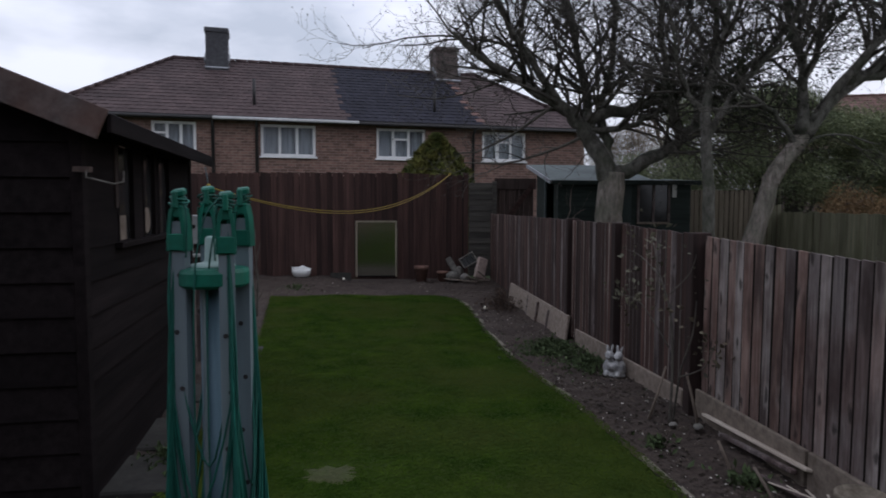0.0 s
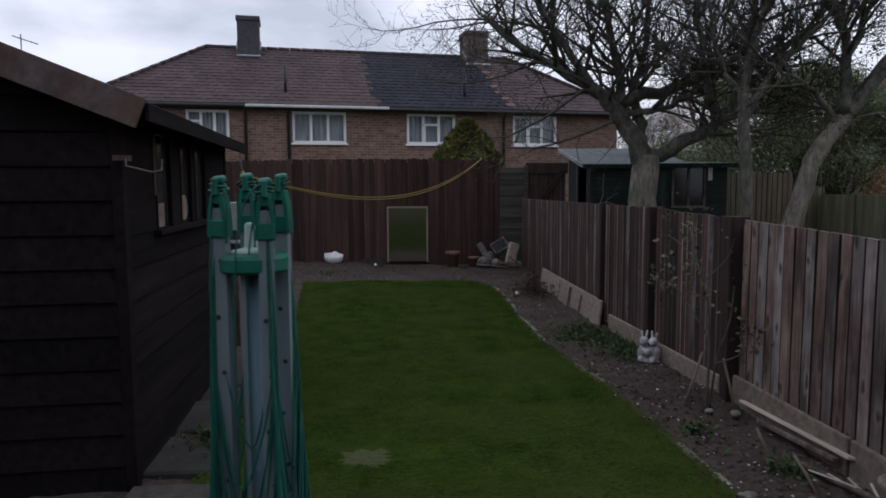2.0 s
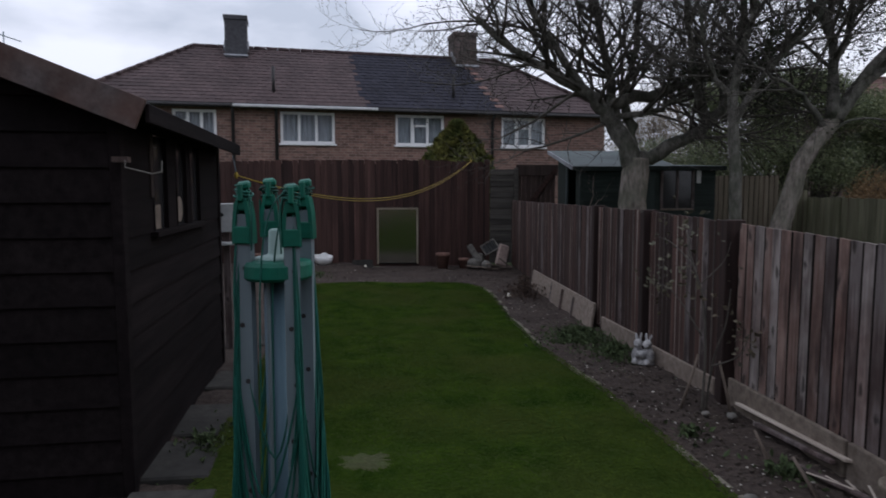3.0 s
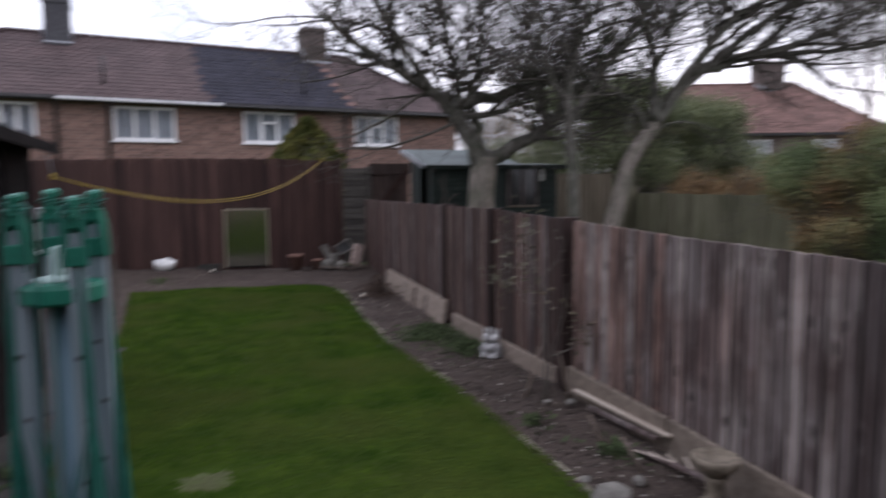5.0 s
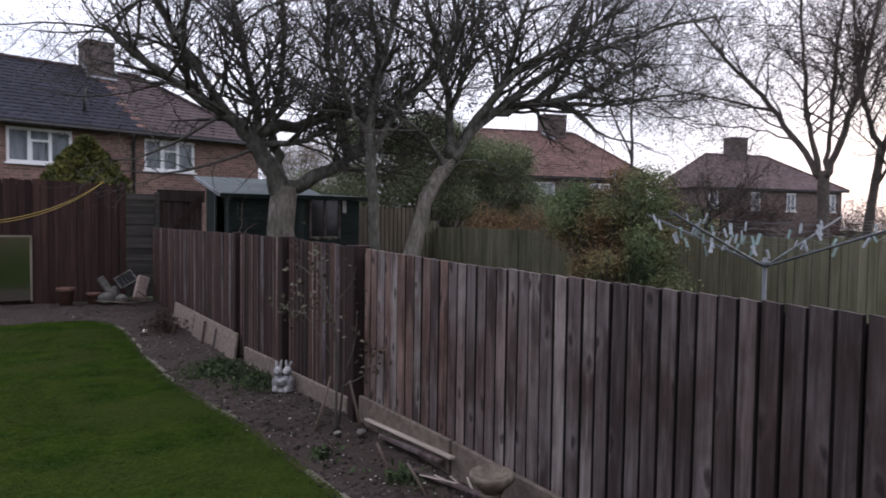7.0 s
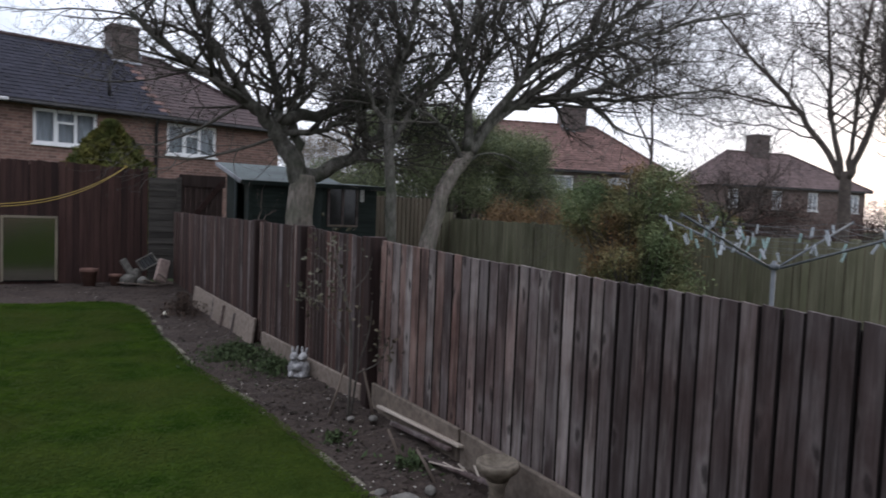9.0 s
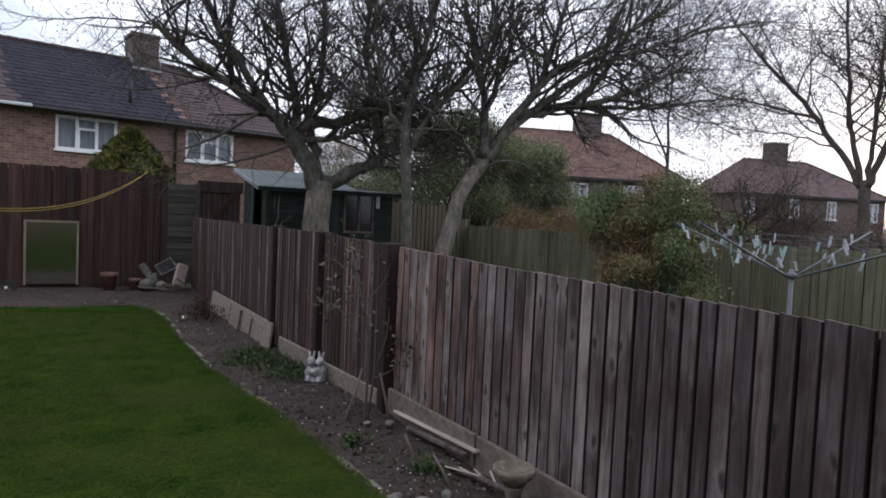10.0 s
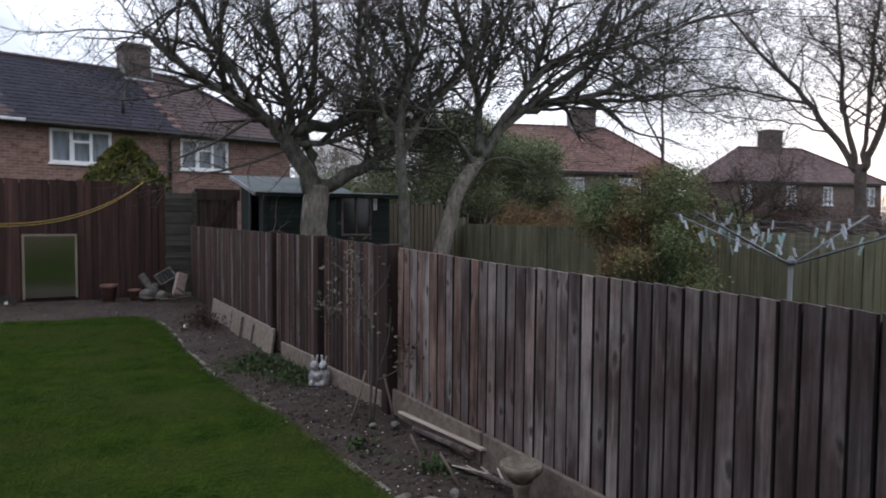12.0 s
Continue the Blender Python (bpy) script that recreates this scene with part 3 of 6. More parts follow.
def lumps(name, count, size, material, spots, label, seed):
    """Small rounded stones or clods in one mesh."""
    rng = random.Random(seed)
    base = [Vector(v) for v in ((1, 0, 0), (-1, 0, 0), (0, 1, 0), (0, -1, 0), (0, 0, 1), (0, 0, -0.6))]
    tri = [(0, 2, 4), (2, 1, 4), (1, 3, 4), (3, 0, 4), (2, 0, 5), (1, 2, 5), (3, 1, 5), (0, 3, 5)]
    verts, faces = [], []
    for _ in range(count):
        x, y = spots(rng)
        if on_lawn(x, y, -0.02):
            continue
        s = size * rng.choice((0.5, 0.7, 1, 1, 1.6))
        turn = Euler((rng.uniform(-.4, .4), rng.uniform(-.4, .4), rng.uniform(0, 6))).to_matrix()
        k = len(verts)
        for b in base:
            v = turn @ Vector((b.x * rng.uniform(.7, 1.3), b.y * rng.uniform(.6, 1), b.z * rng.uniform(.4, .8))) * s
            verts.append((v.x + x, v.y + y, v.z + bed_height(x, y) + s * 0.2))
        faces += [(a + k, b + k, c + k) for a, b, c in tri]
    me = bpy.data.meshes.new(name)
    me.from_pydata(verts, [], faces)
    me.materials.append(material)
    tagged(new(name, me), label, name, kind="stuff")


def right_bed(rng):
    y = rng.uniform(1.2, 12.9) if rng.random() < 0.6 else rng.uniform(1.5, 6)
    return rng.uniform(along(LAWN_RIGHT, y), 2.62), y


def any_bed(rng):
    if rng.random() < 0.75:
        return right_bed(rng)
    return rng.uniform(-3, 2.4), rng.uniform(10.9, 13.1)


lumps("pebbles", 1000, 0.0075, M_pebble, any_bed, "small pale pebbles scattered over the soil", 3)
lumps("soil_clods", 3600, 0.013, M_clod, any_bed, "crumbs and clods of dark soil", 4)


def lawn_edging():
    rng = random.Random(9)
    run = tagged(new("edging"), "worn stone lawn edging sunk in the soil", "edging", kind="structure")
    y = 2.2
    while y < 10.3:
        length = rng.uniform(0.28, 0.5)
        if rng.random() < 0.5:
            bm = box(-0.03, 0, -0.06, 0.03, length - 0.03, 0.015, bevel=0.012)
            for v in bm.verts:
                v.co += Vector((noise.noise(v.co * 9 + Vector((y, 0, 0))), 0, noise.noise(v.co * 11 + Vector((0, y, 0))))) * 0.012
            x0, x1 = along(LAWN_RIGHT, y), along(LAWN_RIGHT, y + length)
            ob = part("edging_stone", bm, M_kerb, run)
            ob.matrix_local = pose(x0 + 0.05, y, rng.uniform(-0.03, -0.008), 0, rng.uniform(-5, 5), math.degrees(math.atan2(x0 - x1, length)))
        y += length
    return run


lawn_edging()
slab = thing("paving", "weathered paving slabs beside the shed", "paving", kind="structure")
for i, (x, y, w, d, turn) in enumerate(((-0.80, 3.3, 0.42, 0.5, 4), (-0.92, 3.95, 0.4, 0.55, 6), (-1.0, 4.6, 0.4, 0.55, 6), (-1.02, 5.5, 0.36, 0.5, 3), (-0.98, 6.9, 0.3, 0.45, 8))):
    ob = part("paving_slab", box(-w / 2, -d / 2, -0.05, w / 2, d / 2, 0.012, bevel=0.012), M_paving, slab)
    ob.matrix_local = pose(x, y, 0.004 * (i % 2), 1.2 * (-1) ** i, 1, turn)


# ---- fences ----
def board_mesh(width, name, material, thick=0.014, thin=0.006, edge=None, arris=None, c=0.004):
    """One sawn board, one metre high, with a worn top and side edges painted dark as gap shade."""
    bm = bmesh.new()
    w = width / 2
    outline = ((-w + c, -thick), (w - c, -thin), (w, -thin + c), (w, 0), (-w, 0), (-w, -thick + c))
    low = [bm.verts.new((x, y, 0)) for x, y in outline]
    top = [bm.verts.new((x, y, 1 - 0.006 * (x > 0))) for x, y in outline]
    bm.faces.new(low[::-1])
    bm.faces.new(top)
    for k in range(6):
        f = bm.faces.new((low[k], low[(k + 1) % 6], top[(k + 1) % 6], top[k]))
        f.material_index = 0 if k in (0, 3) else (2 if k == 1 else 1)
    me = mesh_of(name, bm, material)
    me.materials.append(edge or material)
    me.materials.append(arris or edge or material)
    return me


def fence_run(fence, line, width, meshes, rng, foot=0.0, rough=0.012, twist=5.0, gaps=()):
    """Boards along a line of (x, y, top). They face the left of its direction of travel."""
    for (x0, y0, t0), (x1, y1, t1) in zip(line, line[1:]):
        length = math.hypot(x1 - x0, y1 - y0)
        turn = math.degrees(math.atan2(y1 - y0, x1 - x0))
        n = max(1, round(length / width))
        for i in range(n):
            f = (i + 0.5) / n
            x, y, top = x0 + (x1 - x0) * f, y0 + (y1 - y0) * f, t0 + (t1 - t0) * f + rng.uniform(-rough, rough)
            if any(abs(x - gx) + abs(y - gy) < g for gx, gy, g in gaps):
                continue
            m = pose(x, y, foot, rng.uniform(-0.3, 0.3), rng.uniform(-0.22, 0.22), turn + twist + rng.uniform(-1.5, 1.5))
            piece("board", rng.choice(meshes), fence, m @ Matrix.Diagonal((1, 1, top - foot, 1)))


def near_boards(fence, y, y_top, rng):
    """The stretch of broad single boards beside the lawn, each with its own width and tone, with shade painted in by
    darker boards towards the near end.
    """
    tones = {"r": M_board_red, "g": M_fence, "p": M_board_pale, "d": M_board_dimmed}
    meshes, k = {}, 0
    while y > -2.2:
        width = NEAR_WIDTHS[k] / 1000 if k < len(NEAR_WIDTHS) else 0.086
        tone = NEAR_TONES_DIMMED[k % len(NEAR_TONES_DIMMED)] if k < len(NEAR_WIDTHS) else rng.choice("ggdd")
        key = (tone, round(width * 200))
        if key not in meshes:
            meshes[key] = board_mesh(round(width * 200) / 200 - 0.0075, "board", tones[tone], 0.018, 0.015, M_gap_shade, None, 0.006)
        mid = y - width / 2
        x, top = (float(np.interp(mid, [-2.2, 3.4, 4.78], q)) for q in ((2.68, 2.68, 2.63), (1.2, 1.235, 1.275)))
        turn = -90 + (2.0 if mid > 3.4 else 0.0)
        m = pose(x, mid, 0.02, rng.uniform(-0.3, 0.3), rng.uniform(-0.12, 0.12), turn + 1.5 + rng.uniform(-1.5, 1.5))
        piece("board", meshes[key], fence, m @ Matrix.Diagonal((1, 1, top - 0.02 + rng.uniform(-0.003, 0.003), 1)))
        y, k = y - width, k + 1


# near-black wood that paints the shade between fence boards
M_gap_shade = mat("gap_shade_wood", (0.006, 0.004, 0.0035), (0.018, 0.011, 0.009), 20, 0.9, 0.3, GRAIN, 0.1)
FENCE = [(2.43, 13.15, 1.29), (2.45, 7.45, 1.315), (2.54, 6.15, 1.31), (2.63, 4.78, 1.275), (2.68, 3.4, 1.235), (2.68, 1.6, 1.224), (2.68, -2.2, 1.2)]
rng_f = random.Random(21)
fence = tagged(new("fence"), "low close-boarded fence of weathered brown-grey upright boards", "fence", kind="structure")
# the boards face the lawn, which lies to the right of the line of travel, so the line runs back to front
right_meshes = [board_mesh(0.0745 + 0.0022 * k, "board", M_fence, 0.016, 0.013, M_gap_shade) for k in range(3)]
# board widths of the near stretch in millimetres, and a tone for each: red-brown, grey, pale or dark; the dark run at
# the end paints in the fall of light
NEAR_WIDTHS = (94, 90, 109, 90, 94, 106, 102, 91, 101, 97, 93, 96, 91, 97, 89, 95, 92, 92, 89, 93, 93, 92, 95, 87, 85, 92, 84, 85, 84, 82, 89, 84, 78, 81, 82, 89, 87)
NEAR_TONES_DIMMED = "rrprprrprgrgpgggppgpgpgpgdgdgdgdgddddd"
worn_meshes = [board_mesh(0.070 + 0.003 * k, "board", M_fence_deep, 0.018, 0.016, M_gap_shade, M_arris, 0.007) for k in range(3)]
fence_run(fence, FENCE[:4], 0.081, worn_meshes + worn_meshes + right_meshes[:1], rng_f, 0.02, 0.006, 2.0)
near_boards(fence, 4.697, 4.76, rng_f)
for x, y, top in ((2.47, 7.45, 1.33), (2.55, 6.15, 1.32), (2.64, 4.80, 1.29), (2.72, 3.0, 1.18), (2.72, 1.2, 1.17), (2.72, -0.6, 1.17)):
    near = y > 4
    part("post", box(x - 0.055 - (0.03 if near else -0.03), y - 0.05, -0.1, x + 0.05, y + 0.05, top, bevel=0.006), M_post, fence)
for (x0, y0, t0), (x1, y1, t1) in zip(FENCE, FENCE[1:]):
    low = min(t0, t1) - 0.014
    mid, turn, length = ((x0 + x1) / 2 + 0.012, (y0 + y1) / 2), math.degrees(math.atan2(y1 - y0, x1 - x0)), math.hypot(x1 - x0, y1 - y0)
    # sheet added behind the boards so the gaps read as dark shade
    ob = part("back_board", box(-length / 2, 0.0, 0.0, length / 2, 0.01, low), M_gap_shade, fence)
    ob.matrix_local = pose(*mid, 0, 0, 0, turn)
    for z in (0.3, 1.0):
        mid, turn = ((x0 + x1) / 2 + 0.03, (y0 + y1) / 2), math.degrees(math.atan2(y1 - y0, x1 - x0))
        length = math.hypot(x1 - x0, y1 - y0)
        ob = part("rail", box(-length / 2, -0.02, z - 0.04, length / 2, 0.02, z + 0.04), M_fence_dark, fence)
        ob.matrix_local = pose(*mid, 0, 0, 0, turn)

# low boards that hold the soil back
def low_board(x0, y0, x1, y1, z0, z1, material, label, lean=0.0, thick=0.03):
    length, turn = math.hypot(x1 - x0, y1 - y0), math.degrees(math.atan2(y1 - y0, x1 - x0))
    bm = box(0, -thick / 2, z0, length, thick / 2, z1, bevel=0.006)
    return solo("gravel_board", bm, material, label, "gravel board", pose(x0, y0, 0, lean, 0, turn), "gravel boards under the fence")


low_board(2.36, 7.32, 2.28, 10.35, -0.06, 0.265, M_plank, "pale timber gravel board leaning against the fence", 8)
low_board(2.43, 7.16, 2.50, 6.2, -0.06, 0.15, M_plank, "pale gravel board at the foot of the fence")
low_board(2.50, 6.05, 2.585, 4.9, -0.06, 0.13, M_plank, "narrow pale gravel board at the foot of the fence")
low_board(2.60, 4.72, 2.64, 3.55, -0.08, 0.19, M_concrete, "grey-brown concrete gravel board at the fence")
low_board(2.645, 3.53, 2.65, 1.7, -0.08, 0.19, M_concrete, "grey-brown concrete gravel board at the fence")
low_board(2.65, 1.68, 2.65, -2.0, -0.08, 0.19, M_concrete, "grey-brown concrete gravel board at the fence")
for k in range(4):
    ob = solo("stake", box(-0.012, -0.012, -0.1, 0.012, 0.012, 0.24, bevel=0.003), M_fence, "short dark wooden stake against the gravel board", "stake",
              pose(2.27 + 0.015 * k, 7.9 + 0.62 * k, 0, 3, 8, 20 * k), "stakes by the gravel board")

back = tagged(new("fence_rear"), "tall dark red-brown close-boarded fence across the end of the garden", "fence", kind="structure")
# the darker edge material puts shade between the rear boards
rear_meshes = [board_mesh(0.1015 + 0.0015 * k, "board", M_fence_dark, 0.014, 0.010, M_fence_deep) for k in range(3)]
fence_run(back, [(-4.4, 13.25, 2.04), (-1.0, 13.25, 2.08), (0.9, 13.25, 2.08), (1.86, 13.25, 2.05)], 0.105, rear_meshes, random.Random(5), 0.0, 0.012, 2.5)
part("back_board", box(-4.4, 13.252, 0.0, 1.9, 13.262, 2.0), M_gap_shade, back)
for x in (-2.6, -0.9, 0.86, 1.93):
    part("post", box(x - 0.05, 13.25, -0.1, x + 0.05, 13.35, 2.02 if x < 1.9 else 2.09, bevel=0.006), M_fence_dark, back)
part("rail", box(-4.4, 13.264, 1.6, 1.9, 13.3, 1.68), M_fence_dark, back)
part("rail", box(-4.4, 13.264, 0.4, 1.9, 13.3, 0.48), M_fence_dark, back)

panel = tagged(new("fence_panel"), "grey weathered horizontal-slat fence panel in the corner", "fence panel", kind="structure")
for k in range(17):
    ob = part("slat", box(1.99, -0.008, 0, 2.46, 0.008, 0.118, bevel=0.003), M_grey_panel, panel)
    ob.matrix_local = pose(0, 13.24 + 0.004 * (k % 2), 0.05 + 0.108 * k, -6)
part("post", box(2.46, 13.2, -0.1, 2.54, 13.28, 1.93, bevel=0.006), M_grey_panel, panel)

gate = thing("garden_gate", "brown wooden gate with a diagonal brace beyond the fence", "gate", pose(2.56, 13.5, 0, 0, 0, 4))
for k in range(8):
    part("board", box(0.1 * k, 0, -0.12, 0.1 * k + 0.094, 0.018, 1.9, bevel=0.003), M_gate, gate)
part("top_board", box(-0.02, -0.03, 1.78, 0.84, 0, 2.0, bevel=0.004), M_gate, gate)
brace = part("brace", box(-0.62, -0.03, -0.05, 0.62, 0, 0.05, bevel=0.004), M_fence_dark, gate)
brace.matrix_local = pose(0.42, -0.002, 1.42, 0, -52)


# ---- shed beside the lawn ----
def shiplap(width, z0, z1, count, mesh_depth=0.018, bevel=0.003):
    rows = []
    step = (z1 - z0) / count
    for k in range(count):
        bm = bmesh.new()
        w, a, b = width, z0 + k * step, z0 + (k + 1) * step + 0.008
        v = [bm.verts.new(p) for p in ((0, -mesh_depth, a), (w, -mesh_depth, a), (w, -0.004, b), (0, -0.004, b),
                                       (0, 0.004, a), (w, 0.004, a), (w, 0.006, b), (0, 0.006, b))]
        for f in ((0, 1, 2, 3), (5, 4, 7, 6), (1, 0, 4, 5), (3, 2, 6, 7), (0, 3, 7, 4), (2, 1, 5, 6)):
            bm.faces.new([v[i] for i in f])
        rows.append(bm)
    return rows


def garden_shed():
    """Origin at the near corner on the lawn side; x runs away along the window wall, y to the far side of the gable."""
    shed = thing("shed", "dark brown timber garden shed with a felt roof and windows", "shed", pose(-1.03, 3.56, 0, 0, 0, 96))
    L, W, eave, rise = 2.62, 1.95, 1.93, 0.39
    # window wall: boards below and above the openings
    sill, head = 1.265, 1.81
    for bm in shiplap(L, -0.05, sill, 8):
        part("wall_board", bm, M_shed, shed)
    for bm in shiplap(L, head, eave + 0.03, 1):
        part("wall_board", bm, M_shed, shed)
    panes = ((0.55, 0.88), (1.09, 1.40), (1.49, 1.83))
    cuts = [0, *[q for pane in panes for q in pane], L]
    for x0, x1 in zip(cuts[::2], cuts[1::2]):
        part("wall_board", box(x0, -0.012, sill, x1, 0.006, head), M_shed, shed)
    part("sill", box(0.50, -0.05, sill - 0.03, 1.90, 0.02, sill + 0.004, bevel=0.004), M_shed, shed)
    for x0, x1 in panes:
        part("pane", box(x0 - 0.01, 0.008, sill, x1 + 0.01, 0.012, head), M_glass_shed, shed, "dusty window pane")
        for x in (x0, x1 - 0.02):
            part("glazing_bar", box(x, -0.018, sill + 0.005, x + 0.02, 0.007, head - 0.002), M_shed, shed)
    part("card", box(0.58, 0.002, sill + 0.01, 0.76, 0.006, sill + 0.15), M_concrete, shed, "pale card behind the dusty pane")
    part("card", lathe([(0.085, 0), (0.085, 0.003)], 16, m=Matrix.Translation((1.24, 0.006, sill + 0.11)) @ pose(0, 0, 0, 90)), M_concrete, shed)
    part("worn_strip", box(0.50, -0.022, 1.46, 0.545, -0.012, 1.80, bevel=0.002), M_gate, shed, "bare strip where the dark paint has peeled")
    # things leaning inside the glass
    part("inner_wall", box(0.02, W - 0.05, 0, L - 0.02, W - 0.03, eave), M_dark, shed)
    part("shed_floor", box(0.02, 0.02, -0.05, L - 0.02, W - 0.06, 0.03), M_dark, shed)
    # gable wall that faces the camera, boards cut to the roof slope
    count, step = 14, (eave + rise) / 14
    for k in range(count):
        a, b = k * step - 0.05, (k + 1) * step - 0.05 + 0.008
        low_in, top_in = [min(W / 2 - 0.01, max(0.0, (q - eave + 0.02) / rise * W / 2)) for q in (a, b)]
        bm = bmesh.new()
        v = [bm.verts.new(q) for q in ((-0.018, low_in, a), (-0.018, W - low_in, a), (-0.004, W - top_in, b), (-0.004, top_in, b),
                                       (0.01, low_in, a), (0.01, W - low_in, a), (0.01, W - top_in, b), (0.01, top_in, b))]
        for f in ((1, 0, 3, 2), (4, 5, 6, 7), (0, 1, 5, 4), (2, 3, 7, 6), (3, 0, 4, 7), (1, 2, 6, 5)):
            bm.faces.new([v[i] for i in f])
        part("gable_board", bm, M_shed, shed)
    part("far_wall", box(0.03, W, -0.05, L, W + 0.02, eave), M_shed, shed)
    part("end_wall", box(L - 0.01, 0, -0.05, L + 0.012, W, eave + 0.02), M_shed, shed)
    part("corner_post", box(-0.022, -0.024, -0.05, 0.05, 0.03, eave, bevel=0.004), M_shed, shed)
    part("corner_post", box(L - 0.04, -0.024, -0.05, L + 0.022, 0.03, eave, bevel=0.004), M_shed, shed)
    slope = math.atan2(rise, W / 2)
    run = (W / 2 + 0.17) / math.cos(slope)
    for side in (0, 1):
        bm = box(-0.13, 0, -0.012, L + 0.12, run, 0.018, bevel=0.004)
        ob = part("roof_felt", bm, M_felt, shed)
        z = eave - 0.17 * math.tan(slope)
        ob.matrix_local = pose(0, -0.17, z + 0.02, math.degrees(slope)) if side == 0 else pose(L - 0.01, W + 0.17, z + 0.02, math.degrees(slope), 0, 180)
        bm = box(-0.15, 0, -0.115, -0.128, run, 0.03, bevel=0.003)
        ob = part("barge_board", bm, M_barge, shed, "worn pink-grey barge board with peeling paint")
        ob.matrix_local = pose(0, -0.17, z + 0.02, math.degrees(slope)) if side == 0 else pose(-0.278, W + 0.17, z + 0.02, math.degrees(slope), 0, 180)
        ob = part("fascia", box(-0.126, -0.016, -0.075, L + 0.12, 0.004, 0.012, bevel=0.003), M_shed, shed)
        ob.matrix_local = pose(0, -0.172, z + 0.02, 0) if side == 0 else pose(L, W + 0.172, z + 0.02, 0, 0, 180)
    return shed


M_glass_shed = mat("dusty_glass", (0.014, 0.014, 0.016), (0.05, 0.05, 0.05), 5, 0.12, 0.02, vary=0.2, stain=0.8, stain_scale=5, stain_color=(0.012, 0.012, 0.014), spec=0.5)
garden_shed()


# ---- houses ----
def pierced(xs, zs, y0, y1, holes):
    """One connected slab over the grid of cuts, open where the middle of a cell lies in a hole (x0, x1, z0, z1)."""
    bm, xs, zs = bmesh.new(), sorted(set(xs)), sorted(set(zs))
    verts = {}

    def corner(x, z):
        if (x, z) not in verts:
            verts[x, z] = bm.verts.new((x, y0, z))
        return verts[x, z]

    for xa, xb in zip(xs, xs[1:]):
        for za, zb in zip(zs, zs[1:]):
            if not any(h[0] < (xa + xb) / 2 < h[1] and h[2] < (za + zb) / 2 < h[3] for h in holes):
                bm.faces.new((corner(xa, za), corner(xb, za), corner(xb, zb), corner(xa, zb)))
    back = bmesh.ops.extrude_face_region(bm, geom=bm.faces[:])["geom"]
    bmesh.ops.translate(bm, vec=(0, y1 - y0, 0), verts=[v for v in back if isinstance(v, bmesh.types.BMVert)])
    bmesh.ops.recalc_face_normals(bm, faces=bm.faces[:])
    return bm


def wall_with_holes(x0, x1, z0, z1, holes, thick=0.25):
    return pierced([x0, x1] + [v for h in holes for v in h[:2]], [z0, z1] + [v for h in holes for v in h[2:]], 0, thick, holes)


def window_part(house, a, b, lo, hi, lights, top_light):
    """A white casement window with its frame, panes, curtain and sill."""
    f, y0, y1 = 0.08, 0.03, 0.10
    step = (b - a - f) / lights
    holes = [(a + step * k + f, a + step * (k + 1), lo + f, hi - f) for k in range(lights)]
    bm = pierced([a, b] + [v for h in holes for v in h[:2]], [lo, lo + f, hi - f, hi], y0, y1, holes)
    win = part("window", bm, M_white, house, "white casement window with net curtains")
    for k in range(lights):
        x0, x1 = a + step * k + f, a + step * (k + 1)
        if k in top_light:
            zt = hi - f - (hi - lo) * 0.27
            part("transom", box(x0, y0 - 0.01, zt - 0.03, x1, y1, zt + 0.03), M_white, win)
            part("casement", box(x0, y0 - 0.016, lo + f, x0 + 0.03, y1 - 0.01, zt - 0.03), M_white, win)
        part("pane", box(x0, 0.062, lo + f, x1, 0.068, hi - f), M_glass, win).visible_shadow = False
    bm = bmesh.new()
    n = 34
    for k in range(n):
        x0, x1 = a + (b - a) * k / n, a + (b - a) * (k + 1) / n
        d0, d1 = 0.17 + 0.018 * math.sin(k * 1.9), 0.17 + 0.018 * math.sin((k + 1) * 1.9)
        v = [bm.verts.new(p) for p in ((x0, d0, lo), (x1, d1, lo), (x1, d1, hi), (x0, d0, hi))]
        bm.faces.new(v)
    bmesh.ops.remove_doubles(bm, verts=bm.verts[:], dist=0.001)
    bmesh.ops.solidify(bm, geom=bm.faces[:], thickness=0.004)
    part("curtain", bm, M_curtain, win, "pale net curtain")
    # near-black sheet in place of a room, its darkness painted in
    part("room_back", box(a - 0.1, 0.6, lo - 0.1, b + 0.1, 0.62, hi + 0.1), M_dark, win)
    part("sill", box(a - 0.05, -0.07, lo - 0.055, b + 0.05, 0.1, lo, bevel=0.008), M_white, win)


